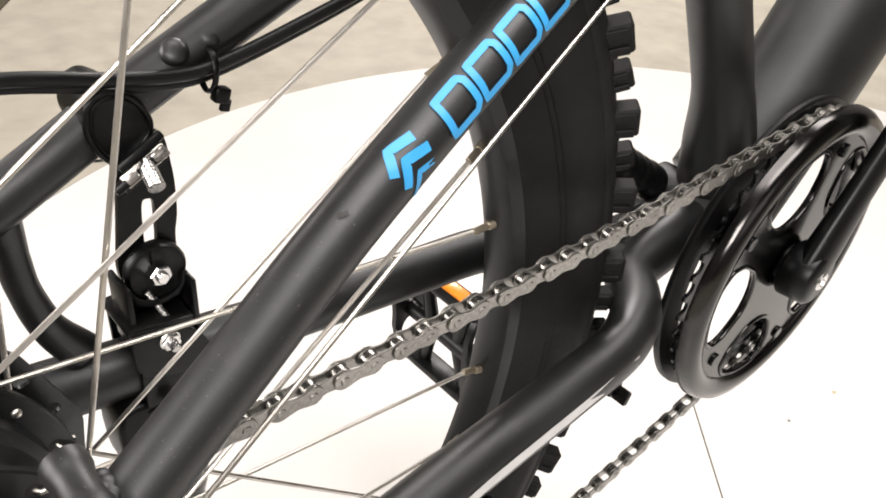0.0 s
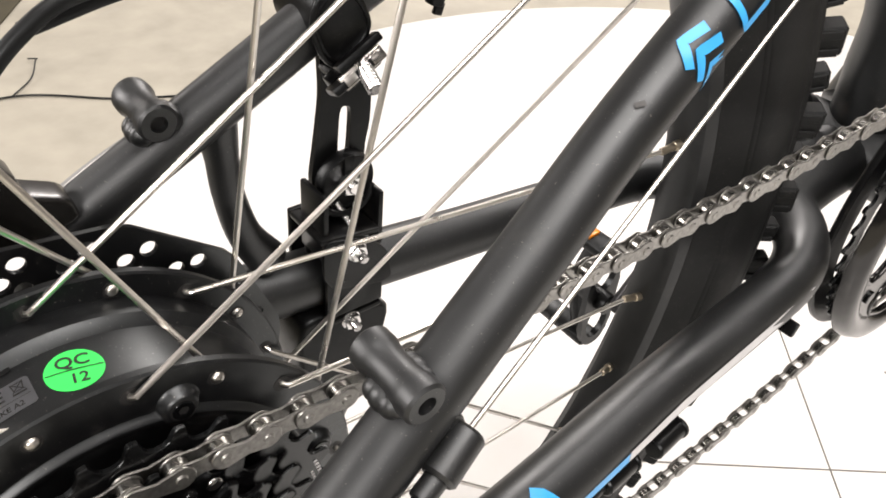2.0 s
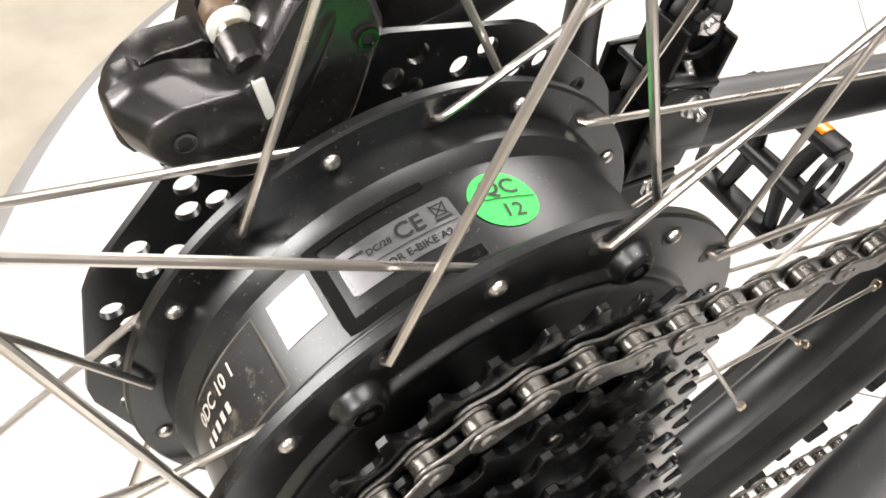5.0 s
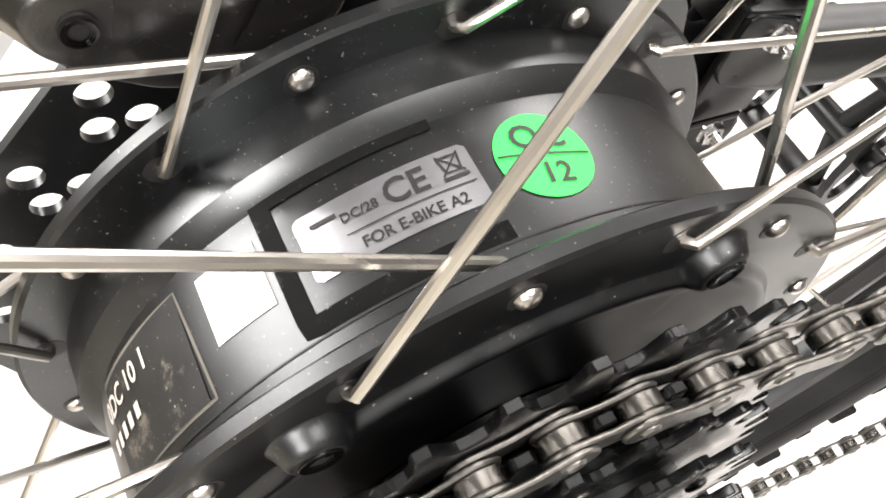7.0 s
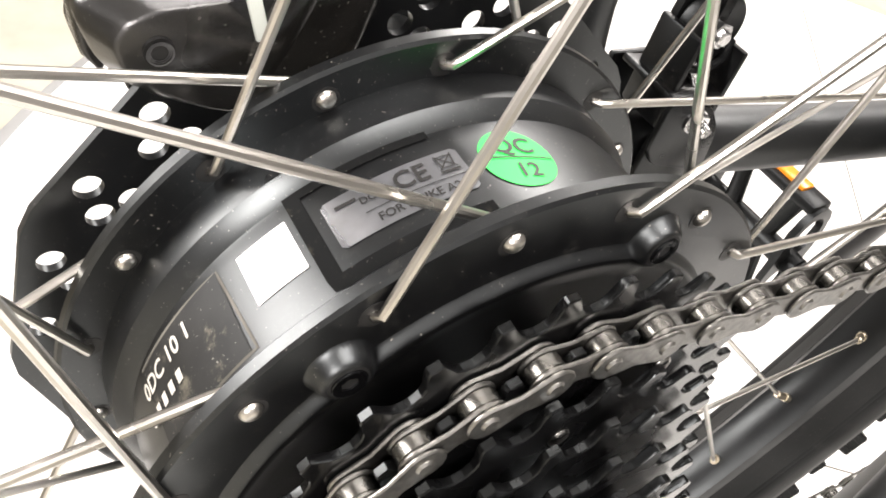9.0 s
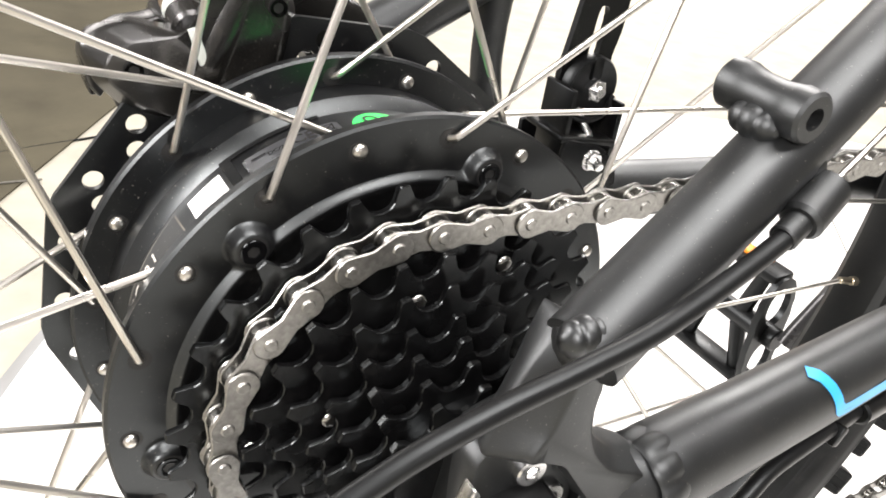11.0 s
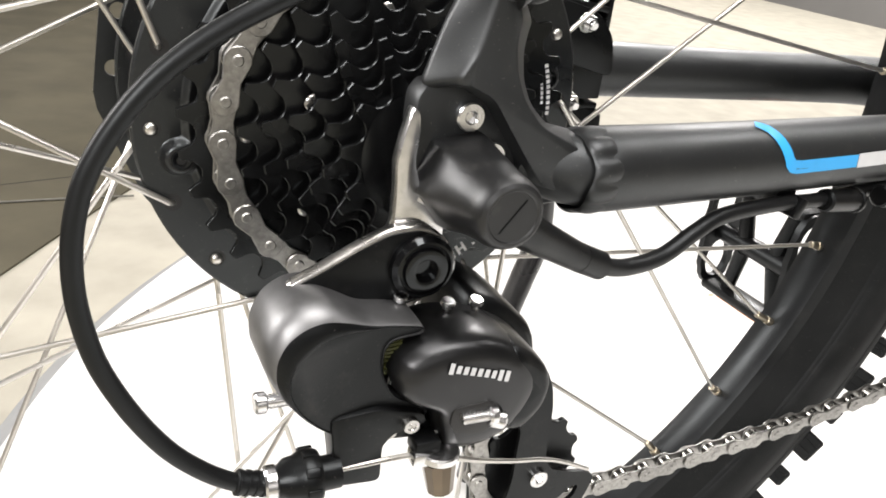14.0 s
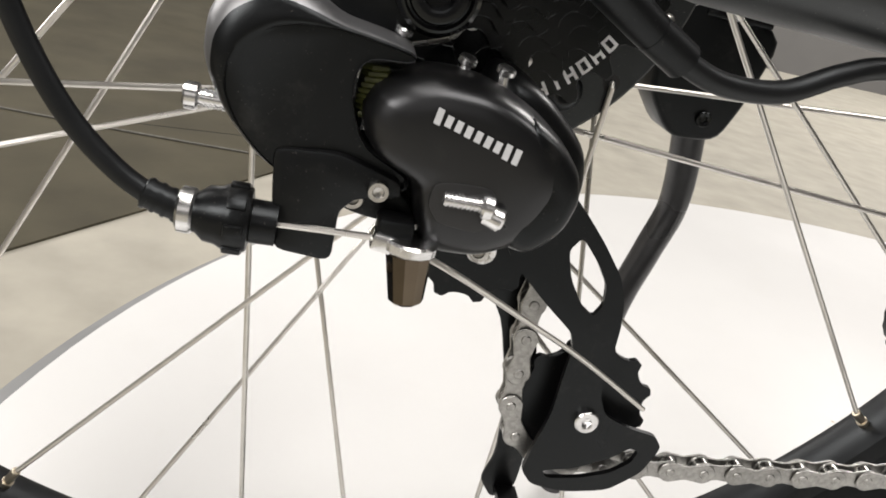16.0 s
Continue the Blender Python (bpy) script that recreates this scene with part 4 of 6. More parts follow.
for s in (-1, 1):
    prism(inner_bm, plate_outline(0.0042, 0.0031), s * 0.00155, s * 0.00240, 0.0003, 1)
roller_bm = bmesh.new()
rod(roller_bm, (0, -0.0015, 0), (0, 0.0015, 0), 0.00388, seg=18, chamfer=0.0003)

# belt round the sprocket, both jockey wheels and the chainring: x, z, radius, sense, y
RP27 = PITCH / (2 * math.sin(math.pi / 27))
RP11 = PITCH / (2 * math.sin(math.pi / 11))
RP12 = PITCH / (2 * math.sin(math.pi / 12))
RP42 = PITCH / (2 * math.sin(math.pi / 44))
CH_Y = -0.0530
GUIDE, TENSION = (0.0235, 0.2500), (0.0735, 0.1950)
BELT = ((0.0, AXLE.z, RP27, 1, SP_Y[1]), (*GUIDE, RP11, -1, -0.0340), (*TENSION, RP12, 1, -0.0362), (BB.x, BB.z, RP42, 1, CH_Y))


def tangent(c0, c1):
    """Where a belt leaves the first wheel and meets the second (x, z), for wheels turned the given ways."""
    p, q = Vector(c0[:2]), Vector(c1[:2])
    d = q - p
    a = math.atan2(d.y, d.x)
    r0, r1 = c0[2] * c0[3], c1[2] * c1[3]
    b = math.acos((r0 - r1) / d.length)
    n = Vector((math.cos(a - b), math.sin(a - b)))
    return p + n * r0, q + n * r1


def belt_points():
    out = []
    n = len(BELT)
    for i in range(n):
        c, nxt, prv = BELT[i], BELT[(i + 1) % n], BELT[i - 1]
        enter, leave = tangent(prv, c)[1], tangent(c, nxt)[0]
        a0 = math.atan2(enter.y - c[1], enter.x - c[0])
        a1 = math.atan2(leave.y - c[1], leave.x - c[0])
        sweep_a = (a1 - a0) % (2 * math.pi) if c[3] > 0 else -((a0 - a1) % (2 * math.pi))
        k = max(2, int(abs(sweep_a) * c[2] / 0.0004))
        out += [Vector((c[0] + c[2] * math.cos(a0 + sweep_a * j / k), c[4], c[1] + c[2] * math.sin(a0 + sweep_a * j / k))) for j in range(k + 1)]
        into = tangent(c, nxt)[1]
        a, b = Vector((leave.x, c[4], leave.y)), Vector((into.x, nxt[4], into.y))
        k = max(2, int((b - a).length / 0.0004))
        sag = (0.0, 0.0, 0.016, 0.0068)[i]
        out += [a.lerp(b, j / k) - Vector((0, 0, sag * math.sin(math.pi * j / k))) for j in range(1, k)]
    return out


belt = belt_points()
first = min(range(len(belt)), key=lambda k: (belt[k] - polar(RP27, PIN0, SP_Y[1])).length)
belt = belt[first:] + belt[:first]


def march(points, limit):
    pins, last = [points[0]], points[0]
    for p in points:
        if (p - last).length >= PITCH:
            pins.append(last + (p - last).normalized() * PITCH)
            last = pins[-1]
        if len(pins) > 20 and p.x > limit:
            break
    return pins


ahead = march(belt, BB.x + RP42 - 0.004)
behind = march([belt[0]] + belt[:0:-1], BB.x + RP42 - 0.004)
pins = behind[:0:-1] + ahead
zero = len(behind) - 1
chain = part("chain", rod(bmesh.new(), pins[0] - Vector((0, 0.0040, 0)), pins[0] + Vector((0, 0.0040, 0)), 0.0018, seg=12, chamfer=0.0004), CHAIN, bike, "grey steel bicycle chain")
made_links = {}
for k in range(len(pins) - 1):
    a, b = pins[k], pins[k + 1]
    x = (b - a).normalized()
    z = x.cross(Vector((0, 1, 0))).normalized()
    y = z.cross(x)
    m = Matrix(((x.x, y.x, z.x, a.x), (x.y, y.y, z.y, a.y), (x.z, y.z, z.z, a.z), (0, 0, 0, 1)))
    for nm, bm, mt in ((("outer_link", outer_bm, CHAIN) if (k - zero) % 2 == 0 else ("inner_link", inner_bm, CHAIN), ("roller", roller_bm, ROLLER))):
        if nm in made_links:
            again(made_links[nm], m)
        else:
            made_links[nm] = part(nm, bm, mt, chain, m=m)

# -- rear derailleur --
bm = prism(bmesh.new(), rounded([(-0.0156, 0.3668), (-0.0136, 0.3650), (-0.0130, 0.3600), (-0.0138, 0.3515), (-0.0118, 0.3448), (-0.0088, 0.3402), (-0.0035, 0.3350), (-0.0030, 0.3230), (-0.0110, 0.3110), (-0.0200, 0.3150), (-0.0215, 0.3270),
                                 (-0.0182, 0.3340), (-0.0184, 0.3450), (-0.0190, 0.3520)], 3, 0.3), -0.0780, -0.0826, 0.0009)
mech = part("rear_derailleur", bm, ZINC, bike, "black rear derailleur with a bare steel hanger plate")
part("hanger_tab", block(bmesh.new(), (0.0046, 0.0030, 0.0060), Matrix.Translation((-0.0092, -0.0815, 0.3420)) @ Matrix.Rotation(radians(28), 4, "Y"), 0.0008), NICKEL, mech)
part("tab_screw", rod(bmesh.new(), (-0.0092, -0.0826, 0.3420), (-0.0092, -0.0842, 0.3420), 0.0016, seg=12, chamfer=0.0004), ZINC, mech)
bm = prism(bmesh.new(), rounded([(-0.0495, 0.3200), (-0.0410, 0.3242), (-0.0290, 0.3308), (-0.0205, 0.3348), (-0.0105, 0.3352), (-0.0032, 0.3300), (-0.0012, 0.3215), (-0.0050, 0.3140), (-0.0150, 0.3105), (-0.0300, 0.3060), (-0.0470, 0.3080)], 3, 0.3), -0.0826, -0.0868, 0.0012, 3)
link_plate = part("link_plate", bm, NICKEL, mech, "steel link plate with a black face and bare edges", sharp=50)
bm = prism(bmesh.new(), rounded([(-0.0483, 0.3192), (-0.0405, 0.3230), (-0.0286, 0.3294), (-0.0203, 0.3334), (-0.0110, 0.3338), (-0.0044, 0.3291), (-0.0026, 0.3213), (-0.0060, 0.3150), (-0.0152, 0.3119), (-0.0300, 0.3074), (-0.0465, 0.3092)], 3, 0.3), -0.0860, -0.0873, 0.0004)
part("painted_face", bm, RESIN, link_plate)
bm = lathe(bmesh.new(), [(0.0, -0.0868), (0.0090, -0.0868), (0.0094, -0.0876), (0.0093, -0.0896), (0.0082, -0.0910), (0.0076, -0.0911), (0.0072, -0.0903), (0.0066, -0.0905), (0.0062, -0.0918), (0.0042, -0.0922), (0.0034, -0.0919), (0.0031, -0.0890), (0.0, -0.0890)], 48, (-0.0114, 0, 0.3236), closed=False)
part("pivot_bolt", bm, GLOSS, mech, "large black hex-socket pivot bolt")


def puff(bm, outline, stations, centre):
    """A body with bulging sides: the outline drawn in by a factor at each depth."""
    pts = rounded(outline, 5, 0.38)
    c = Vector(centre)
    rings = [[bm.verts.new((c.x + (x - c.x) * f, y, c.y + (z - c.y) * f)) for x, z in pts] for y, f in stations]
    n = len(pts)
    for a, b in zip(rings, rings[1:]):
        for k in range(n):
            bm.faces.new((a[k], a[(k + 1) % n], b[(k + 1) % n], b[k]))
    bm.faces.new(rings[0])
    bm.faces.new(rings[-1][::-1])
    return bm


# cast body: a rounded skin round the knuckle, coloured as lit, that rolls over to a flat face coloured as shaded
SKIN = [(-0.0145, 0.3125), (-0.0220, 0.3140), (-0.0300, 0.3150), (-0.0360, 0.3185), (-0.0420, 0.3212), (-0.0485, 0.3205), (-0.0538, 0.3170), (-0.0568, 0.3110), (-0.0568, 0.3035), (-0.0540, 0.2970), (-0.0490, 0.2900), (-0.0430, 0.2845),
        (-0.0385, 0.2815), (-0.0300, 0.2800), (-0.0180, 0.2800), (-0.0100, 0.2818), (-0.0105, 0.2850), (-0.0200, 0.2895), (-0.0235, 0.2935), (-0.0258, 0.3000), (-0.0260, 0.3065), (-0.0235, 0.3095), (-0.0145, 0.3098)]
FLAT = [(-0.0145, 0.3112), (-0.0215, 0.3126), (-0.0300, 0.3138), (-0.0375, 0.3138), (-0.0430, 0.3126), (-0.0465, 0.3102), (-0.0496, 0.3072), (-0.0514, 0.3032), (-0.0512, 0.2978), (-0.0478, 0.2914), (-0.0424, 0.2858), (-0.0380, 0.2827),
        (-0.0298, 0.2812), (-0.0190, 0.2813), (-0.0120, 0.2826), (-0.0112, 0.2844), (-0.0120, 0.2860), (-0.0205, 0.2900), (-0.0235, 0.2938), (-0.0258, 0.3000), (-0.0258, 0.3068), (-0.0232, 0.3094), (-0.0145, 0.3098)]
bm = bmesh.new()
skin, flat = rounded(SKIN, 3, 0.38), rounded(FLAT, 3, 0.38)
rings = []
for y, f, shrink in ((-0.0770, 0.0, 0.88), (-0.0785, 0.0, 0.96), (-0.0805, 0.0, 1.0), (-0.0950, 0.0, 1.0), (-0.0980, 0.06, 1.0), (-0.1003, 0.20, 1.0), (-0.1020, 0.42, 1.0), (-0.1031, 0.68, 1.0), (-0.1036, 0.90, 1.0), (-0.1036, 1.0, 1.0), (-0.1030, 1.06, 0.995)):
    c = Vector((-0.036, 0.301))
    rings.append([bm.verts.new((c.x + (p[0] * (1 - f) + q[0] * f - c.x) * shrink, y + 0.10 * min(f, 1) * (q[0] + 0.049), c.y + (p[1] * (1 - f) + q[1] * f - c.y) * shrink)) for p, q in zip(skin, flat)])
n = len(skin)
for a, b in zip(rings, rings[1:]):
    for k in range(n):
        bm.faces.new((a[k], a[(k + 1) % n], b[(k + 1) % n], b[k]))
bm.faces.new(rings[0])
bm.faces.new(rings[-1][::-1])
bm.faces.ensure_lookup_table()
# Face gets the darker material to hold its shade; the skin stays lighter.
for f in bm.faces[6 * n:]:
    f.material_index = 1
part("knuckle", bm, [LIT_SKIN, RESIN], mech, "satin black cast body with a flat face, its light and shade coloured in", sharp=45)
bm = prism(bmesh.new(), rounded([(-0.0398, 0.2880), (-0.0388, 0.2780), (-0.0370, 0.2652), (-0.0241, 0.2642), (-0.0243, 0.2760), (-0.0215, 0.2795), (-0.0118, 0.2815), (-0.0125, 0.2850), (-0.0260, 0.2890)], 3, 0.2), -0.0945, -0.1030, 0.0010)
part("cable_bracket", bm, RESIN, mech)
bm = prism(bmesh.new(), rounded([(-0.0300, 0.2890), (-0.0100, 0.2810), (-0.0060, 0.2735), (-0.0200, 0.2745), (-0.0290, 0.2775)], 3, 0.25), -0.0860, -0.0990, 0.0012)
part("lower_arm", bm, RESIN, mech)
bm = prism(bmesh.new(), rounded([(-0.0250, 0.3070), (-0.0050, 0.3080), (-0.0040, 0.2740), (-0.0230, 0.2760)], 3, 0.25), -0.0820, -0.0945, 0.0015)
part("inner_link", bm, RESIN, mech)
for x, y, z in ((-0.0262, -0.0880, 0.3120), (-0.0170, -0.0880, 0.3135), (-0.0020, -0.0880, 0.3100), (0.0070, -0.0880, 0.3095)):
    bm = rod(bmesh.new(), (x, y, z - 0.012), (x, y, z), 0.0011, seg=10)
    rod(bm, (x, y, z), (x + 0.0003, y - 0.0004, z + 0.0018), 0.0022, seg=16, chamfer=0.0004)
    part("small_screw", bm, ZINC, mech, "small bright screw on the link")
# the return spring that shows in the gap
bm = bmesh.new()
coil = [(-0.0215 + 0.0028 * math.cos(1.3 * k), -0.0960 + 0.0018 * math.sin(1.3 * k), 0.2960 + 0.00026 * k) for k in range(44)]
sweep(bm, coil, 0.0007, 6)
part("return_spring", bm, OLIVE, mech, "greasy olive return spring in the gap")
part("spring_end", rod(bmesh.new(), (-0.0225, -0.0985, 0.2940), (-0.0222, -0.0985, 0.3000), 0.0005, seg=8), ZINC, mech)
# outer link with its rounded end
bm = puff(bmesh.new(), [(-0.0228, 0.3015), (-0.0216, 0.3042), (-0.0170, 0.3072), (-0.0085, 0.3094), (0.0020, 0.3090), (0.0115, 0.3056), (0.0190, 0.3005), (0.0235, 0.2945), (0.0245, 0.2885), (0.0212, 0.2806), (0.0155, 0.2740), (0.0075, 0.2702), (-0.0020, 0.2698), (-0.0065, 0.2720), (-0.0088, 0.2800), (-0.0100, 0.2855), (-0.0190, 0.2898), (-0.0225, 0.2938), (-0.0235, 0.2990)],
          ((-0.0780, 0.80), (-0.0830, 0.95), (-0.0900, 1.0), (-0.0975, 1.0), (-0.1012, 0.972), (-0.1038, 0.925), (-0.1056, 0.855), (-0.1066, 0.76), (-0.1071, 0.62), (-0.1073, 0.35)), (0.0010, 0.2915))
part("outer_link", bm, LINK, mech, "satin black link cover with a silver mark", sharp=60)
bm = puff(bmesh.new(), [(0.0080, 0.3090), (0.0200, 0.3060), (0.0340, 0.2940), (0.0365, 0.2820), (0.0300, 0.2710), (0.0160, 0.2680), (0.0060, 0.2780)], ((-0.0500, 0.9), (-0.0560, 1.0), (-0.0780, 1.0), (-0.0815, 0.92), (-0.0835, 0.75)), (0.020, 0.288))
part("cage_knuckle", bm, RESIN, mech, sharp=60)
for k in range(9):
    u = -0.0094 + 0.00222 * k
    h = 0.0034 if k in (0, 7, 8) else 0.0024
    z = 0.3022 - 0.00066 * k
    bm = bmesh.new()
    bm.faces.new([bm.verts.new((u + dx, -0.1077, z + dz)) for dx, dz in ((0, -h / 2), (0.0014, -h / 2 - 0.0004), (0.0019, h / 2 - 0.0004), (0.0005, h / 2))])
    part("mark_bar", bm, GREY_DECAL, mech, "slanted silver bar of a product mark")
for x, y, z, r in ((-0.0170, -0.1034, 0.2828, 0.0024), (-0.0218, -0.0995, 0.2790, 0.0025), (0.0128, -0.1015, 0.2772, 0.0020), (0.0100, -0.0935, 0.2690, 0.0028)):
    bm = lathe(bmesh.new(), [(0.0, y - 0.0010), (r * 0.45, y - 0.0012), (r * 0.55, y - 0.0016), (r * 0.9, y - 0.0016), (r, y - 0.0010), (r, y + 0.003), (0.0, y + 0.003)], 20, (x, 0, z), closed=False)
    part("link_pin", bm, NICKEL, mech, "riveted steel link pin")
bm = puff(bmesh.new(), [(0.0105, 0.3058), (0.0192, 0.3012), (0.0255, 0.2950), (0.0275, 0.2885), (0.0255, 0.2800), (0.0190, 0.2728), (0.0120, 0.2742), (0.0138, 0.2830), (0.0150, 0.2910), (0.0138, 0.2995)], ((-0.0800, 0.90), (-0.0860, 1.0), (-0.0980, 1.0), (-0.1024, 0.955), (-0.1046, 0.89), (-0.1058, 0.78), (-0.1063, 0.6)), (0.0182, 0.2900))
part("end_cap", bm, RESIN, mech, "satin black end of the link", sharp=60)
# pocket with two limit screws
POCKET = [(-0.0062, 0.2885), (0.0060, 0.2892), (0.0088, 0.2850), (0.0060, 0.2782), (-0.0040, 0.2792), (-0.0068, 0.2830)]
bm = prism(bmesh.new(), rounded(POCKET, 3, 0.3), -0.1050, -0.1076, 0.0004)
# Flat black plate stands for the shade in the pocket.
part("screw_pocket", bm, INK_AND_SHADE, mech)
bm = bmesh.new()
for k in range(9):
    rod(bm, (-0.0036 + 0.0009 * k, -0.1086, 0.2853), (-0.0036 + 0.0009 * k + 0.0006, -0.1086, 0.2853), 0.0017, seg=14, chamfer=0.0002)
rod(bm, (-0.0038, -0.1086, 0.2853), (0.0050, -0.1086, 0.2853), 0.0014, seg=14)
rod(bm, (0.0042, -0.1088, 0.2853), (0.0070, -0.1088, 0.2851), 0.0028, seg=24, chamfer=0.0005)
part("limit_screw", bm, ZINC, mech, "bright zinc limit screw")
bm = rod(bmesh.new(), (0.0052, -0.1080, 0.2838), (0.0098, -0.1092, 0.2826), 0.0026, seg=24, chamfer=0.0006)
limit = part("limit_screw", bm, ZINC, mech, "bright zinc limit screw seen on its cross slot")
# Black bars colour in the shade of the cross slot.
for tl in (20, 110):
    part("slot", block(bmesh.new(), (0.0004, 0.0006, 0.0034), Matrix.Translation((0.0098, -0.1093, 0.2826)) @ Matrix.Rotation(radians(15), 4, "Z") @ Matrix.Rotation(radians(tl), 4, "X")), INK_AND_SHADE, limit)
# anchor bolt, cable end, tension screw, barrel adjuster
bm = rod(bmesh.new(), (-0.0080, -0.1055, 0.2715), (-0.0064, -0.1060, 0.2592), 0.0053, 0.0040, 11, 0.0006)
bolt = part("anchor_bolt", bm, BRONZE, mech, "tapered bronze-tinted anchor bolt", sharp=25)
# Black hexagon in place of the shaded socket.
part("bolt_socket", rod(bmesh.new(), (-0.0065, -0.1060, 0.2598), (-0.00639, -0.1060, 0.2590), 0.0022, seg=6), INK_AND_SHADE, bolt)
bm = rod(bmesh.new(), (-0.0080, -0.1055, 0.2740), (-0.0080, -0.1055, 0.2712), 0.0060, seg=24, chamfer=0.0005)
block(bm, (0.0085, 0.0060, 0.0042), Matrix.Translation((-0.0125, -0.1050, 0.2722)) @ Matrix.Rotation(radians(8), 4, "Y"), 0.0009)
part("anchor_washer", bm, ZINC, mech)
bm = block(bmesh.new(), (0.0080, 0.0075, 0.0050), Matrix.Translation((-0.0118, -0.1030, 0.2752)), 0.0012)
part("anchor_seat", bm, RESIN, mech)
bm = bmesh.new()
rod(bm, (-0.0590, -0.0985, 0.2942), (-0.0500, -0.0985, 0.2942), 0.0017, seg=12)
rod(bm, (-0.0592, -0.0985, 0.2942), (-0.0560, -0.0985, 0.2942), 0.0029, seg=14, chamfer=0.0005)
for k in range(5):
    rod(bm, (-0.0552 + 0.0010 * k, -0.0985, 0.2942), (-0.0547 + 0.0010 * k, -0.0985, 0.2942), 0.0020, seg=12)
part("tension_screw", bm, ZINC, mech)
strand = smooth_path([(-0.0365, -0.1025, 0.2710), (-0.0140, -0.1040, 0.2722), (-0.0080, -0.1058, 0.2718), (0.0040, -0.1058, 0.2672), (0.0240, -0.0960, 0.2545), (0.0440, -0.0840, 0.2410), (0.0620, -0.0740, 0.2280), (0.0790, -0.0690, 0.2165)])
part("inner_cable", sweep(bmesh.new(), strand, 0.0008, 8), SPOKE, mech, "bare steel cable end")
bm = lathe(bmesh.new(), [(0.0, 0), (0.0042, 0), (0.0045, 0.0030), (0.0060, 0.0048), (0.0063, 0.0072), (0.0072, 0.0090), (0.0075, 0.0100), (0.0075, 0.0124), (0.0068, 0.0138), (0.0048, 0.0142), (0.0047, 0.0195), (0.0, 0.0195)], 28, (0, 0, 0), closed=False)
adjuster = part("barrel_adjuster", bm, RESIN, mech, "black ribbed barrel adjuster", m=Matrix.Translation((-0.0562, -0.1025, 0.2708)) @ Matrix.Rotation(radians(-90), 4, "Z"), sharp=40)
rib = None
for k in range(8):
    m = Matrix.Rotation(2 * math.pi * k / 8, 4, "Y") @ Matrix.Translation((0, 0.0110, 0.0074))
    rib = again(rib, m) if rib else part("rib", block(bmesh.new(), (0.0026, 0.0040, 0.0012), None, 0.0004), RESIN, adjuster, m=m)
bm = rod(bmesh.new(), (-0.0572, -0.1023, 0.2708), (-0.0536, -0.1025, 0.2708), 0.0050, seg=24, chamfer=0.0006)
part("ferrule_ring", bm, ZINC, mech)
HOUSING = [(-0.0560, -0.1023, 0.2709), (-0.0620, -0.1022, 0.2722), (-0.0705, -0.1018, 0.2770), (-0.0800, -0.1015, 0.2860), (-0.0880, -0.1012, 0.2980), (-0.0945, -0.1008, 0.3120), (-0.0975, -0.1003, 0.3240), (-0.0985, -0.0998, 0.3350), (-0.0975, -0.0990, 0.3465), (-0.0940, -0.0984, 0.3580),
           (-0.0865, -0.0979, 0.3700), (-0.0770, -0.0975, 0.3800), (-0.0640, -0.0970, 0.3890), (-0.0445, -0.0965, 0.3985), (-0.0260, -0.0960, 0.4040), (-0.0080, -0.0955, 0.4075), (0.0090, -0.0945, 0.4108), (0.0264, -0.0920, 0.4150), (0.0466, -0.0885, 0.4205), (0.0560, -0.0865, 0.4240)]
bm = sweep(bmesh.new(), smooth_path(HOUSING), 0.0024, 14)
part("shift_housing", bm, CABLE, bike, "black shift cable housing in a wide loop")
bm = rod(bmesh.new(), (-0.0645, -0.1021, 0.2732), (-0.0565, -0.1023, 0.2709), 0.0032, seg=16, chamfer=0.0003)
for k in range(4):
    p = Vector((-0.0640, -0.1021, 0.2731)).lerp(Vector((-0.0575, -0.1023, 0.2712)), k / 3)
    rod(bm, p, p + Vector((0.0008, 0, -0.0003)), 0.0035, seg=16)
part("end_cap", bm, CABLE, mech)

# cage and jockey wheels
CAGE = [(0.0280, 0.2560), (0.0340, 0.2475), (0.0480, 0.2352), (0.0590, 0.2268), (0.0612, 0.2210), (0.0610, 0.2120), (0.0612, 0.1960), (0.0585, 0.1810), (0.0572, 0.1715), (0.0620, 0.1662), (0.0745, 0.1645), (0.0900, 0.1672), (0.1000, 0.1762), (0.1038, 0.1875), (0.1003, 0.1920), (0.0900, 0.1938), (0.0800, 0.1975), (0.0758, 0.2050),
        (0.0752, 0.2200), (0.0746, 0.2310), (0.0728, 0.2400), (0.0690, 0.2485), (0.0600, 0.2590), (0.0520, 0.2670), (0.0420, 0.2760)]


def disc_with_windows(r_out, windows, y0, y1, r_seg=96, centre=(0, 0)):
    outline = [(centre[0] + r_out * math.cos(2 * math.pi * k / r_seg), centre[1] + r_out * math.sin(2 * math.pi * k / r_seg)) for k in range(r_seg)]
    return plate_with_windows(outline, windows, y0, y1)


def plate_with_windows(outline, windows, y0, y1):
    bm = bmesh.new()
    loops = [outline] + windows
    total = sum(len(p) for p in loops)
    for y in (y0, y1):
        edges = []
        for pl in loops:
            vs = [bm.verts.new((x, y, z)) for x, z in pl]
            edges += [bm.edges.new((vs[i], vs[(i + 1) % len(vs)])) for i in range(len(vs))]
        bmesh.ops.triangle_fill(bm, use_beauty=True, edges=edges)
    bm.verts.ensure_lookup_table()
    base = 0
    for pl in loops:
        n = len(pl)
        for i in range(n):
            a, b = base + i, base + (i + 1) % n
            bm.faces.new((bm.verts[a], bm.verts[b], bm.verts[b + total], bm.verts[a + total]))
        base += n
    return bm


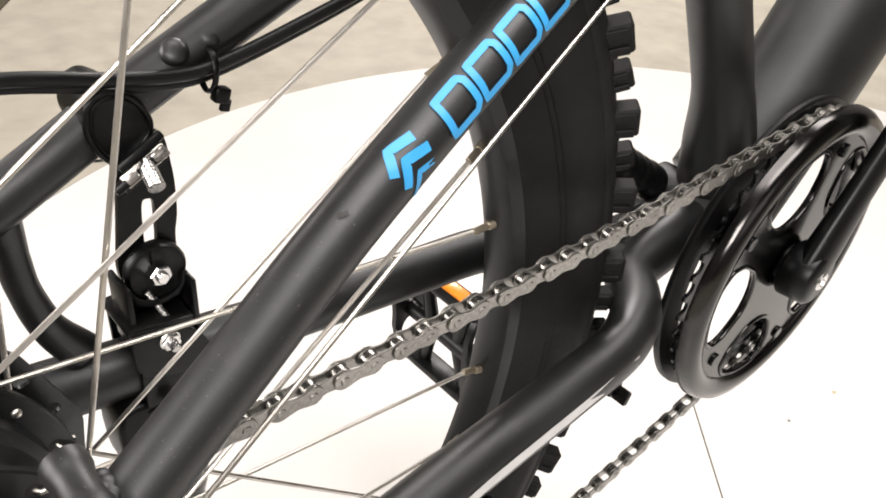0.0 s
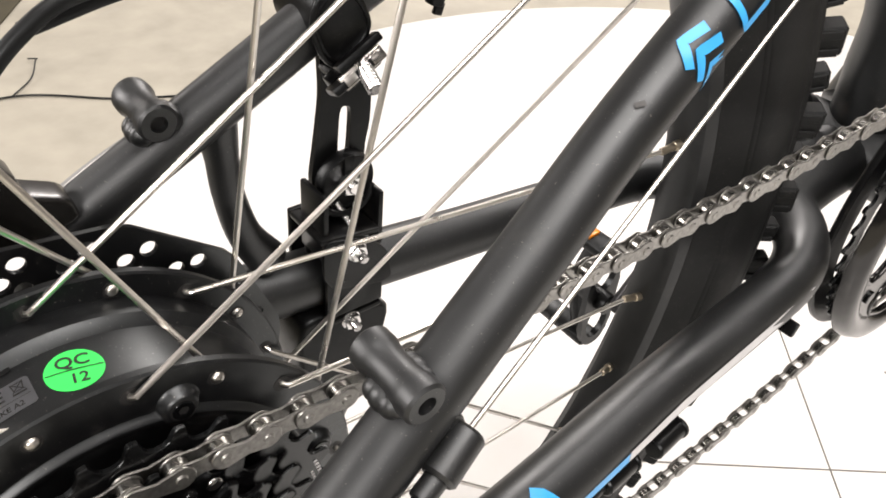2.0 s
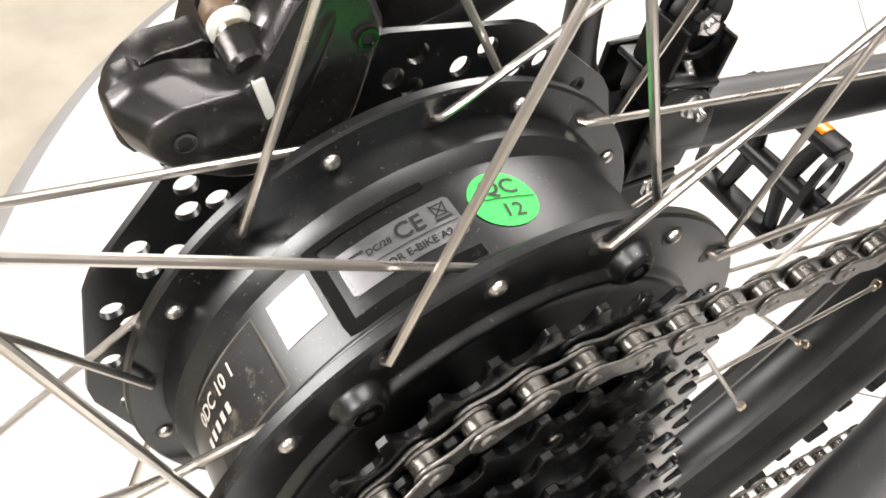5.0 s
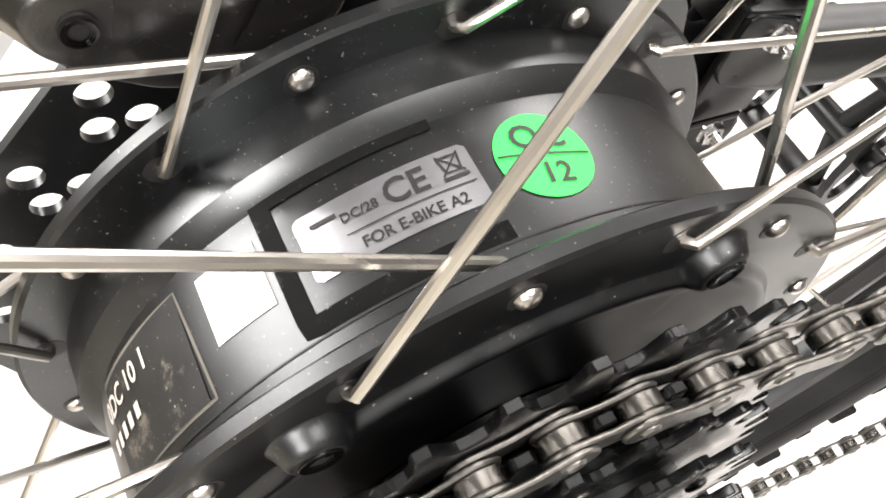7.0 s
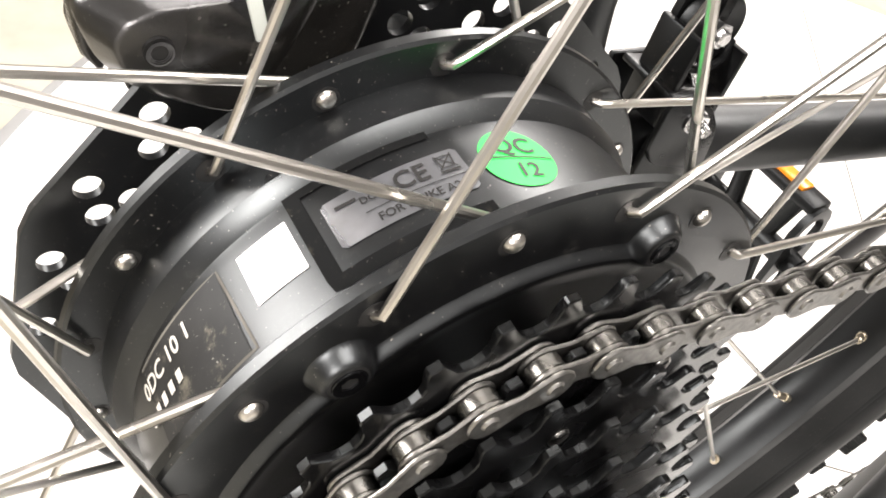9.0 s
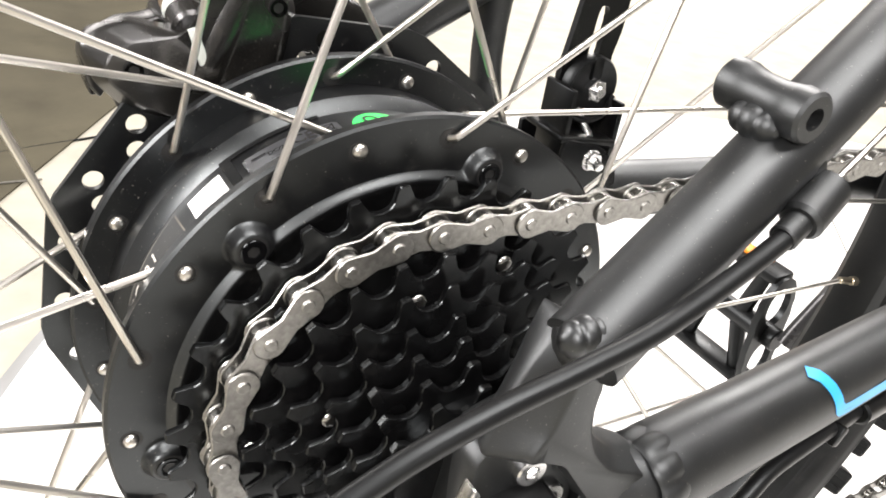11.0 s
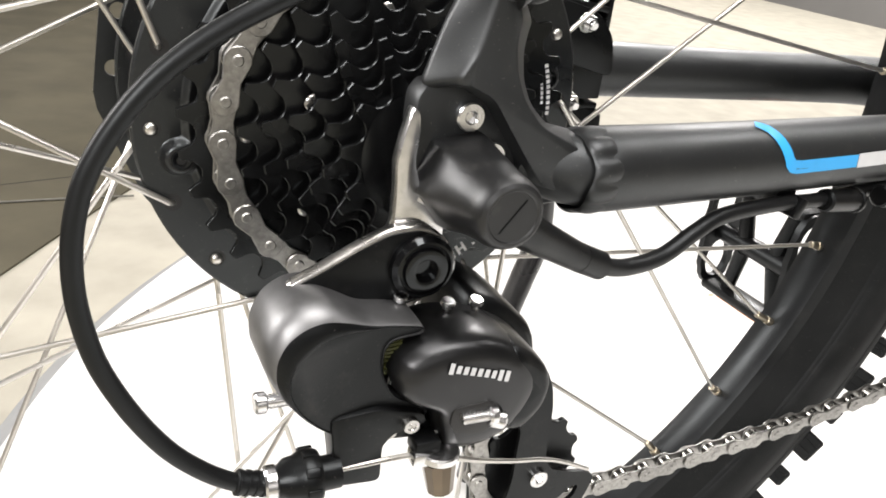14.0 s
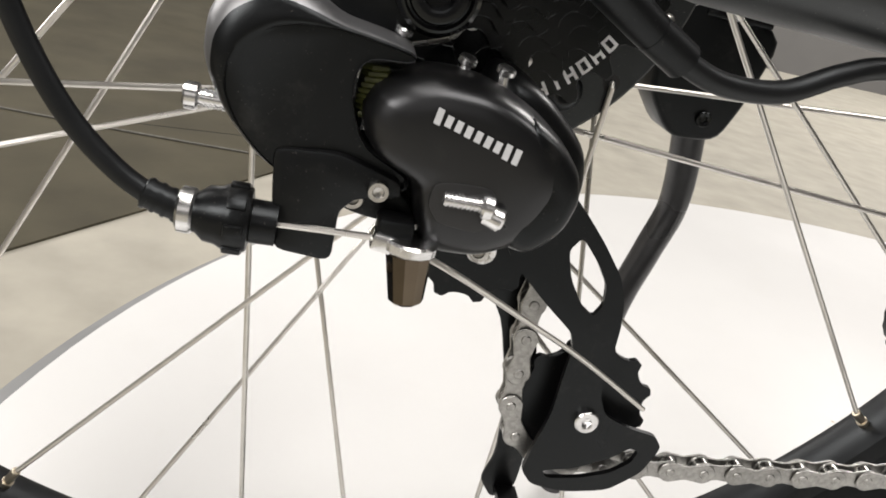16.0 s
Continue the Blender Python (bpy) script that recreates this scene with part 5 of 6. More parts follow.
def plate_with_slot(poly, slot, y0, y1):
    """A plate with a window: the outline and the window are joined at each depth."""
    bm = bmesh.new()
    for y in (y0, y1):
        loops = []
        for pl in (poly, slot):
            vs = [bm.verts.new((x, y, z)) for x, z in pl]
            loops.append([bm.edges.new((vs[i], vs[(i + 1) % len(vs)])) for i in range(len(vs))])
        bmesh.ops.triangle_fill(bm, use_beauty=True, edges=loops[0] + loops[1])
    bm.verts.ensure_lookup_table()
    n, k = len(poly), len(slot)
    for base, count in ((0, n), (n, k)):
        for i in range(count):
            a, b = base + i, base + (i + 1) % count
            bm.faces.new((bm.verts[a], bm.verts[b], bm.verts[b + n + k], bm.verts[a + n + k]))
    return bm


bm = plate_with_windows(rounded(CAGE, 3, 0.25), [rounded([(0.0500, 0.2545), (0.0530, 0.2592), (0.0600, 0.2522), (0.0652, 0.2450), (0.0664, 0.2382), (0.0642, 0.2335), (0.0592, 0.2370), (0.0532, 0.2455)], 3, 0.25),
                                                rounded([(0.0645, 0.1725), (0.0760, 0.1752), (0.0870, 0.1808), (0.0925, 0.1858), (0.0962, 0.1852), (0.0950, 0.1800), (0.0885, 0.1745), (0.0780, 0.1710), (0.0665, 0.1695)], 3, 0.25)], -0.0440, -0.0460)
part("cage_plate", bm, RESIN, mech, "black outer cage plate with two windows", sharp=40)
bm = prism(bmesh.new(), rounded([(0.0120, 0.2640), (0.0200, 0.2730), (0.0330, 0.2680), (0.0520, 0.2250), (0.0640, 0.1800), (0.0640, 0.1490), (0.0560, 0.1440), (0.0500, 0.1520), (0.0530, 0.1640), (0.0500, 0.1900), (0.0400, 0.2220), (0.0160, 0.2440)], 3, 0.25), -0.0265, -0.0282, 0.0004)
part("cage_plate", bm, RESIN, mech, "black inner cage plate")
bm = prism(bmesh.new(), [(0.0560, 0.1480), (0.0640, 0.1480), (0.0640, 0.1505), (0.0560, 0.1505)], -0.0280, -0.0442, 0.0004)
part("cage_stay", bm, RESIN, mech)
for (x, z), y, n in ((GUIDE, -0.0340, 11), (TENSION, -0.0362, 12)):
    part("jockey_wheel", sprocket_mesh(n, 0.0024, 0.0040, 0.1, 0.46), RESIN, mech, m=Matrix.Translation((x, y, z)), sharp=25)
    bm = socket_bolt(bmesh.new(), (x, -0.0458, z), (0, -1, 0), 0.0042, 0.0022, 0.0019, washer=0.0)
    rod(bm, (x, -0.0452, z), (x, -0.0265, z), 0.0028, seg=12)
    part("pulley_bolt", bm, ZINC, mech)

# -- axle cap, hanger bolts, motor cable --
SECTIONS = [(-0.0766, 0.0134, 0.0), (-0.0772, 0.0143, 0.0), (-0.0800, 0.0144, 0.0), (-0.0835, 0.0141, 0.0), (-0.0862, 0.0136, 0.15), (-0.0890, 0.0128, 0.5), (-0.0918, 0.0120, 0.9), (-0.0945, 0.0114, 1.0), (-0.0980, 0.0108, 1.0), (-0.1025, 0.0102, 1.0),
            (-0.1065, 0.0099, 1.0), (-0.1088, 0.0095, 1.0), (-0.1103, 0.0088, 1.0), (-0.1110, 0.0078, 1.0), (-0.1110, 0.0071, 1.0), (-0.1107, 0.0067, 1.0), (-0.1107, 0.0001, 1.0)]
cap, rings = bmesh.new(), []
for y, r, f in SECTIONS:
    ring = []
    for k in range(72):
        a = 2 * math.pi * k / 72
        h = min(1.0, math.cos(math.pi / 6) / math.cos((a - radians(8)) % (math.pi / 3) - math.pi / 6) * 1.015)
        q = r * (h * (1 - f) + f)
        ring.append(cap.verts.new((0.0012 + q * math.cos(a), y, 0.3449 + q * math.sin(a) - 0.048 * (y + 0.0766))))
    rings.append(ring)
for a, b in zip(rings, rings[1:]):
    for k in range(72):
        cap.faces.new((a[k], a[(k + 1) % 72], b[(k + 1) % 72], b[k]))
cap_ob = part("axle_cap", cap, CAP_RUBBER, bike, "black rubber cap over the axle nut", sharp=30)
part("moulded_line", block(bmesh.new(), (0.0110, 0.0005, 0.0005), Matrix.Translation((0.0012, -0.1107, 0.3466)) @ Matrix.Rotation(radians(-52), 4, "Y"), 0.0001), RESIN, cap_ob)
for p in ((0.0024, 0.3628), (0.0104, 0.3515)):
    socket_bolt(bm := bmesh.new(), (p[0], -0.0781, p[1]), (0, -1, 0), 0.0042, 0.0024, 0.0018, washer=0.0)
    part("hanger_bolt", bm, ZINC, frame_part, "bright button-head bolt")
MOTOR = [(0.0060, -0.1040, 0.3420), (0.0130, -0.1025, 0.3375), (0.0220, -0.1000, 0.3325), (0.0335, -0.0970, 0.3262), (0.0434, -0.0945, 0.3215), (0.0560, -0.0915, 0.3180), (0.0720, -0.0885, 0.3188), (0.0860, -0.0860, 0.3250), (0.1000, -0.0830, 0.3288), (0.1270, -0.0790, 0.3295), (0.1520, -0.0750, 0.3280), (0.20, -0.0640, 0.3262), (0.28, -0.0540, 0.3250), (0.34, -0.040, 0.318)]
part("motor_cable", sweep(bmesh.new(), smooth_path(MOTOR), 0.0028, 16), CABLE, bike, "thick black motor cable under the chainstay")
bm = sweep(bmesh.new(), smooth_path(MOTOR[:5]), [0.0058, 0.0052, 0.0047, 0.0043, 0.0039], 20)
sweep(bm, smooth_path(MOTOR[3:5]), 0.0044, 20)
part("cable_boot", bm, RESIN, bike, "flared rubber boot of the motor cable")
bm = bmesh.new()
for x in (0.155, 0.185):
    rod(bm, (x, -0.0755, 0.3278), (x + 0.022, -0.0725, 0.3255), 0.0044, seg=16, chamfer=0.0008)
    rod(bm, (x + 0.019, -0.0730, 0.3258), (x + 0.021, -0.0727, 0.3256), 0.0050, seg=16, chamfer=0.0004)
part("cable_connector", bm, RESIN, bike)
for x, y, z in ((0.1360, -0.0775, 0.3288), (0.31, -0.061, 0.319)):
    bm = bmesh.new()
    block(bm, (0.010, 0.007, 0.009), Matrix.Translation((x, y + 0.006, z + 0.002)), 0.0015)
    block(bm, (0.004, 0.009, 0.008), Matrix.Translation((x + 0.001, y, z - 0.001)) @ Matrix.Rotation(0.4, 4, "Y"), 0.001)
    part("cable_clip", bm, RESIN, bike)
# clip that holds the shift housing on the seatstay
bm = bmesh.new()
rod(bm, (0.0560, -0.0862, 0.4240), (0.0690, -0.0824, 0.4296), 0.0052, seg=18, chamfer=0.0010)
rod(bm, (0.0500, -0.0876, 0.4216), (0.0565, -0.0860, 0.4242), 0.0033, seg=16, chamfer=0.0004)
block(bm, (0.010, 0.008, 0.009), Matrix.Translation((0.0635, -0.0775, 0.4315)) @ Matrix.Rotation(radians(-30), 4, "Y"), 0.002)
part("cable_stop", bm, FRAME, frame_part, "welded cable stop under the stay")
part("inner_cable", sweep(bmesh.new(), [(0.0680, -0.0826, 0.4292), (0.20, -0.058, 0.5000), (0.30, -0.043, 0.5580)], 0.0008, 8), SPOKE, bike, "bare steel shift cable along the stay")

# -- crankset --


def oval(cx, cz, long, wide, turn, n=20):
    c, s = math.cos(radians(turn)), math.sin(radians(turn))
    return [(cx + long * math.cos(t) * c - wide * math.sin(t) * s, cz + long * math.cos(t) * s + wide * math.sin(t) * c) for t in (2 * math.pi * k / n for k in range(n))]


GUARD_Y = -0.0640
crank_spin = 40.0
wins = []
for k in range(5):
    a = crank_spin + 72 * k
    wins.append([(r * math.cos(radians(a + d)), r * math.sin(radians(a + d))) for r, d in ((0.040, -13), (0.046, -21), (0.062, -25), (0.073, -22), (0.0785, -14), (0.0790, 0), (0.0785, 14), (0.073, 22), (0.062, 25), (0.046, 21), (0.040, 13), (0.0375, 0))])
bm = disc_with_windows(0.084, [rounded(w, 2, 0.3) for w in wins], GUARD_Y + 0.0020, GUARD_Y - 0.0012)
bmesh.ops.translate(bm, vec=(BB.x, 0, BB.z), verts=bm.verts)
crankset = part("crankset", bm, GUARD, bike, "glossy black crankset with guard rings", sharp=30)
bm = lathe(bmesh.new(), [(0.0800, GUARD_Y - 0.0010), (0.0835, GUARD_Y - 0.0042), (0.0890, GUARD_Y - 0.0050), (0.0940, GUARD_Y - 0.0036), (0.0965, GUARD_Y + 0.0005), (0.0970, GUARD_Y + 0.0040), (0.0950, GUARD_Y + 0.0042), (0.0925, GUARD_Y + 0.0015), (0.0800, GUARD_Y + 0.0020)], 144, (BB.x, 0, BB.z))
part("outer_guard", bm, GUARD, crankset, "polished black outer guard ring", sharp=50)
for k, w in enumerate(wins):
    bm = bmesh.new()
    pts = rounded(w, 3, 0.3)
    sweep(bm, [(BB.x + x, GUARD_Y - 0.0010, BB.z + z) for x, z in pts + pts[:1]], 0.0014, 8)
    part("window_rim", bm, GUARD, crankset, sharp=60)
bm = lathe(bmesh.new(), [(0.0790, -0.0440), (0.0960, -0.0440), (0.0968, -0.0448), (0.0968, -0.0470), (0.0955, -0.0480), (0.0790, -0.0480)], 120, (BB.x, 0, BB.z))
part("inner_guard", bm, RESIN, crankset, "matt black inner guard ring")
part("chainring", sprocket_mesh(44, 0.0020, 0.077), SPROCKET, crankset, m=Matrix.Translation((BB.x, CH_Y, BB.z)), sharp=25)
for k in range(5):
    a = crank_spin + 36 + 72 * k
    p = Vector((BB.x + 0.072 * math.cos(radians(a)), 0, BB.z + 0.072 * math.sin(radians(a))))
    bm = rod(bmesh.new(), p + Vector((0, -0.046, 0)), p + Vector((0, GUARD_Y - 0.003, 0)), 0.0042, seg=16, chamfer=0.0005)
    part("ring_bolt", bm, GLOSS, crankset)
ARM = Vector((0.455, 0, 0.890)).normalized()
for side, y0, y1, mt in ((1, -0.0700, -0.0860, RESIN), (-1, 0.0560, 0.0720, ALLOY)):
    d = ARM * side
    bm = bmesh.new()
    pts = [BB + Vector((0, (y0 + y1) / 2, 0)) + d * s + Vector((0, (y1 - y0) * 0.0 + (-0.006 if side > 0 else 0.010) * (s / 0.17) ** 1.5, 0)) for s in (0.0, 0.02, 0.05, 0.09, 0.13, 0.16, 0.172)]
    sweep(bm, pts, [0.0165, 0.0160, 0.0132, 0.0122, 0.0122, 0.0135, 0.0125], 24, 0.55)
    rod(bm, BB + Vector((0, y0 * 0.95, 0)), BB + Vector((0, y1, 0)), 0.0178, 0.0168, 32, 0.0022)
    part("crank_arm", bm, mt, crankset, "black right crank arm" if side > 0 else "grey alloy left crank arm", sharp=50)
bm = lathe(bmesh.new(), [(0.0, -0.0868), (0.0026, -0.0868), (0.0030, -0.0878), (0.0052, -0.0878), (0.0060, -0.0870), (0.0060, -0.0850), (0.0, -0.0850)], 24, (BB.x, 0, BB.z), closed=False)
part("crank_bolt", bm, ZINC, crankset)
bm = rod(bmesh.new(), BB + Vector((0, -0.070, 0)), BB + Vector((0, 0.066, 0)), 0.0135, seg=32)
part("spindle", bm, RESIN, crankset)
# left pedal: a cage of two rails, end bars, a barrel and two reflectors
PED = BB - ARM * 0.1735 + Vector((0, 0.134, 0))
PM = Matrix.Translation(PED) @ Matrix.Rotation(radians(-93), 4, "Y")
pedal = part("pedal", rod(bmesh.new(), (0, -0.052, 0), (0, 0.040, 0), 0.0085, 0.0070, 20, 0.001), RESIN, bike, "black cage pedal with amber reflectors", m=PM)
for s in (-1, 1):
    out = []
    for k in range(40):
        a = 2 * math.pi * k / 40
        c, d = math.cos(a), math.sin(a)
        notch = 0.0010 if k % 2 else 0.0
        out.append((math.copysign(abs(c) ** 0.7, c) * 0.047, math.copysign(abs(d) ** 0.8, d) * (0.0165 + notch)))
    hole = [oval(x, 0, 0.0160, 0.0110, 0, 24) for x in (-0.0235, 0.0235)]
    bm = plate_with_windows(out, hole, s * 0.041 - 0.0025, s * 0.041 + 0.0025)
    part("cage_rail", bm, RESIN, pedal)
for s in (-1, 1):
    bm = block(bmesh.new(), (0.008, 0.082, 0.020), Matrix.Translation((s * 0.045, 0, 0)), 0.003)
    part("end_bar", bm, RESIN, pedal)
    bm = block(bmesh.new(), (0.003, 0.052, 0.011), Matrix.Translation((s * 0.0500, 0, 0)), 0.0008)
    part("reflector", bm, ORANGE, pedal, "amber pedal reflector")
for s in (-1, 1):
    for y in (-0.018, 0.014):
        bm = sweep(bmesh.new(), [(s * 0.006, y, 0), (s * 0.043, y * 1.5, 0)], [0.0055, 0.0045], 10, 1.2)
        part("cage_strut", bm, RESIN, pedal)

# rubber boot behind the seat tube
bm = bmesh.new()
A0, A1 = Vector((0.392, 0.030, 0.388)), Vector((0.432, 0.024, 0.362))
steps = 14
sweep(bm, [A0.lerp(A1, k / steps) for k in range(steps + 1)], [0.0095, 0.0125, 0.0130, 0.0110, 0.0130, 0.0108, 0.0128, 0.0108, 0.0126, 0.0124, 0.0120], 24)
part("cable_grommet", bm, RESIN, frame_part, "ribbed rubber grommet on the frame")

# -- brake rotor --
outline = []
for k in range(12):
    a = 8 + 30 * k
    outline += [(0.0862 * math.cos(radians(a + d)), 0.0862 * math.sin(radians(a + d))) for d in (-2.2, 2.2)]
wins = [[(0.0640 * math.cos(2 * math.pi * k / 60), 0.0640 * math.sin(2 * math.pi * k / 60)) for k in range(60)]]
for k in range(24):
    a = 15 * k
    for r, d in ((0.0785, 0.0), (0.0730, 4.6), (0.0686, 0.0)):
        if (k % 3 == 2 and r == 0.0686):
            continue
        wins.append(oval(r * math.cos(radians(a + d)), r * math.sin(radians(a + d)), 0.0030, 0.0030, 0, 16))
rotor = part("brake_rotor", plate_with_windows(outline, wins, 0.0460, 0.0480), HUB, bike, "dark drilled brake rotor with straight-sided rim", m=Matrix.Translation((0, 0, AXLE.z)), sharp=30)
for k in range(6):
    a = 20 + 60 * k
    p, q = polar(0.065, a, 0.047), polar(0.026, a + 22, 0.047)
    bm = sweep(bmesh.new(), [p - AXLE * 0, p.lerp(q, 0.5), q], 0.0055, 8, 0.18)
    part("rotor_arm", bm, HUB, rotor, m=Matrix.Translation((0, 0, -AXLE.z)))

# -- brake caliper --
NEAR = [(-0.0627, 0.4137), (-0.0643, 0.4188), (-0.0619, 0.4229), (-0.0570, 0.4255), (-0.0501, 0.4261), (-0.0446, 0.4268), (-0.0415, 0.4286), (-0.0366, 0.4351), (-0.0323, 0.4440), (-0.0276, 0.4490), (-0.0205, 0.4467), (-0.0154, 0.4409), (-0.0132, 0.4358), (-0.0140, 0.4296), (-0.0170, 0.4138), (-0.0237, 0.4012), (-0.0448, 0.4025), (-0.0555, 0.4076)]
BACK = [(-0.0651, 0.4113), (-0.0682, 0.4190), (-0.0683, 0.4232), (-0.0631, 0.4271), (-0.0558, 0.4290), (-0.0473, 0.4272), (-0.0421, 0.4262), (-0.0333, 0.4340), (-0.0307, 0.4420), (-0.0272, 0.4478), (-0.0155, 0.4447), (-0.0107, 0.4369), (-0.0086, 0.4325), (-0.0087, 0.4242), (-0.0129, 0.4069), (-0.0201, 0.3990), (-0.0423, 0.3990), (-0.0562, 0.4024)]
bm = bmesh.new()
fore, rear = rounded(NEAR, 4, 0.3), rounded(BACK, 4, 0.3)
rings = [[bm.verts.new((p[0] * (1 - f) + q[0] * f, y, p[1] * (1 - f) + q[1] * f)) for p, q in zip(fore, rear)] for y, f in ((0.0417, -0.28), (0.0420, -0.10), (0.0426, 0.02), (0.0436, 0.16), (0.0480, 0.84), (0.0492, 0.96), (0.0504, 1.0), (0.0536, 1.0))]
for a, b in zip(rings, rings[1:]):
    for k in range(len(fore)):
        bm.faces.new((a[k], a[(k + 1) % len(fore)], b[(k + 1) % len(fore)], b[k]))
bm.faces.new(rings[0])
bm.faces.new(rings[-1][::-1])
caliper = part("brake_caliper", bm, CAST, bike, "dusty black hydraulic brake caliper", sharp=35)
bm = prism(bmesh.new(), rounded([(-0.0420, 0.4000), (-0.0400, 0.4262), (-0.0333, 0.4340), (-0.0307, 0.4431), (-0.0272, 0.4485), (-0.0160, 0.4450), (-0.0100, 0.4369), (-0.0080, 0.4242), (-0.0129, 0.4069), (-0.0201, 0.3995)], 3, 0.3), 0.0530, 0.0618, 0.0012, 2)
part("caliper_body", bm, CAST, caliper, sharp=40)
bm = sweep(bmesh.new(), smooth_path([(-0.0390, 0.0490, 0.4080), (-0.0330, 0.0478, 0.4240), (-0.0262, 0.0482, 0.4400), (-0.0222, 0.0492, 0.4456)]), [0.0078, 0.0074, 0.0068, 0.0062], 24)
part("piston_housing", bm, CAST, caliper, sharp=60)
FAR = [(-0.0460, 0.4040), (-0.0462, 0.4180), (-0.0450, 0.4225), (-0.0430, 0.4290), (-0.0350, 0.4365), (-0.0290, 0.4455), (-0.0215, 0.4420), (-0.0090, 0.4370), (-0.0040, 0.4220), (-0.0120, 0.4050), (-0.0400, 0.4020)]
bm = prism(bmesh.new(), rounded(FAR, 3, 0.25), 0.0615, 0.0800, 0.0016, 3)
part("caliper_half", bm, CAST, caliper, sharp=40)
bm = prism(bmesh.new(), rounded([(-0.0290, 0.4455), (-0.0275, 0.4470), (-0.0245, 0.4400), (-0.0275, 0.4360), (-0.0320, 0.4370)], 2, 0.2), 0.0600, 0.0650, 0.0008)
part("casting_fin", bm, CAST, caliper)
# end bridge behind the pad slot, and the middle bridge
bm = prism(bmesh.new(), rounded([(-0.0661, 0.4083), (-0.0645, 0.4160), (-0.0604, 0.4212), (-0.0555, 0.4242), (-0.0480, 0.4252), (-0.0445, 0.4262), (-0.0418, 0.4232), (-0.0461, 0.4218), (-0.0530, 0.4206), (-0.0581, 0.4172), (-0.0600, 0.4125), (-0.0612, 0.4043), (-0.0648, 0.4033)], 3, 0.3), 0.0615, 0.0715, 0.0016, 3)
part("bridge", bm, CAST, caliper, "curved arm behind the pad slot", sharp=50)
bm = prism(bmesh.new(), rounded([(-0.0679, 0.4185), (-0.0650, 0.4235), (-0.0610, 0.4250), (-0.0585, 0.4235), (-0.0598, 0.4158), (-0.0630, 0.4050), (-0.0668, 0.4100)], 3, 0.3), 0.0532, 0.0625, 0.0008, 2)
part("bridge", bm, CAST, caliper, sharp=50)
bm = block(bmesh.new(), (0.0130, 0.0130, 0.0250), Matrix.Translation((-0.0270, 0.0610, 0.4240)) @ Matrix.Rotation(radians(25), 4, "Y"), 0.003, 3)
part("bridge", bm, CAST, caliper, sharp=50)
# Black block fills the slot to stand for its shade.
bm = block(bmesh.new(), (0.0230, 0.0110, 0.0120), Matrix.Translation((-0.0480, 0.0556, 0.4090)), 0.001)
part("pad_slot", bm, INK_AND_SHADE, caliper)
PIN0A, PIN1A = Vector((-0.0394, 0.0440, 0.4262)), Vector((-0.0387, 0.0760, 0.4310))
for u, v, r, mt, nm in ((0.15, 0.95, 0.0040, BRASS, "pad_pin"), (0.10, 0.40, 0.0056, CAST, "pin_boss"), (0.46, 0.57, 0.0052, WHITE_CLIP, "pin_sleeve"), (0.57, 0.74, 0.0049, SLEEVE, "pin_sleeve"), (0.76, 1.0, 0.0048, CAST, "pin_boss")):
    part(nm, rod(bmesh.new(), PIN0A.lerp(PIN1A, u), PIN0A.lerp(PIN1A, v), r, seg=20, chamfer=r * 0.18), mt, caliper)
bm = block(bmesh.new(), (0.0028, 0.0014, 0.0110), Matrix.Translation((-0.0392, 0.0418, 0.4238)) @ Matrix.Rotation(radians(-18), 4, "Y"), 0.0005)
part("pin_clip", bm, WHITE_CLIP, caliper)
for x, y, z in ((-0.0171, 0.0416, 0.4346), (-0.0566, 0.0416, 0.4178)):
    # Black plug colours the bore as deep shade.
    part("thread_bore", rod(bmesh.new(), (x, y - 0.0006, z), (x, y + 0.005, z), 0.0028, seg=20), INK_AND_SHADE, caliper)
    for k in range(3):
        bm = lathe(bmesh.new(), [(0.0015 + 0.0003 * k, y - 0.0009 - 0.0002 * k), (0.0019 + 0.0003 * k, y - 0.0009 - 0.0002 * k), (0.0019 + 0.0003 * k, y - 0.0007 - 0.0002 * k), (0.0015 + 0.0003 * k, y - 0.0007 - 0.0002 * k)], 20, (x, 0, z))
        part("thread_ring", bm, GUARD, caliper)
HN = Vector((-0.0196, 0.0495, 0.4448))
HD = Vector((0.54, 0.03, 0.84)).normalized()
bm = rod(bmesh.new(), HN - HD * 0.0050, HN + HD * 0.0008, 0.0056, seg=20, chamfer=0.0008)
part("hose_seat", bm, NICKEL, caliper)
bm = hex_nut(bmesh.new(), HN, HD, 0.0090, 0.0105)
part("hose_nut", bm, ZINC, caliper, "bright hexagonal hose nut")
bm = socket_bolt(bmesh.new(), (-0.0195, 0.0640, 0.4620), (0, -1, 0.03), 0.0054, 0.0140, 0.0030)
part("mount_bolt", bm, CAST, caliper, "black socket mounting bolt")
bm = prism(bmesh.new(), rounded([(-0.0250, 0.4640), (-0.0180, 0.4680), (-0.0020, 0.4520), (0.0100, 0.4400), (0.0100, 0.4330), (0.0240, 0.4270), (0.0262, 0.4180), (0.0020, 0.4110), (-0.0100, 0.4230), (-0.0090, 0.4400)], 3, 0.25), 0.0660, 0.0790, 0.0020, 3)
part("mount_bracket", bm, CAST, caliper, sharp=45)
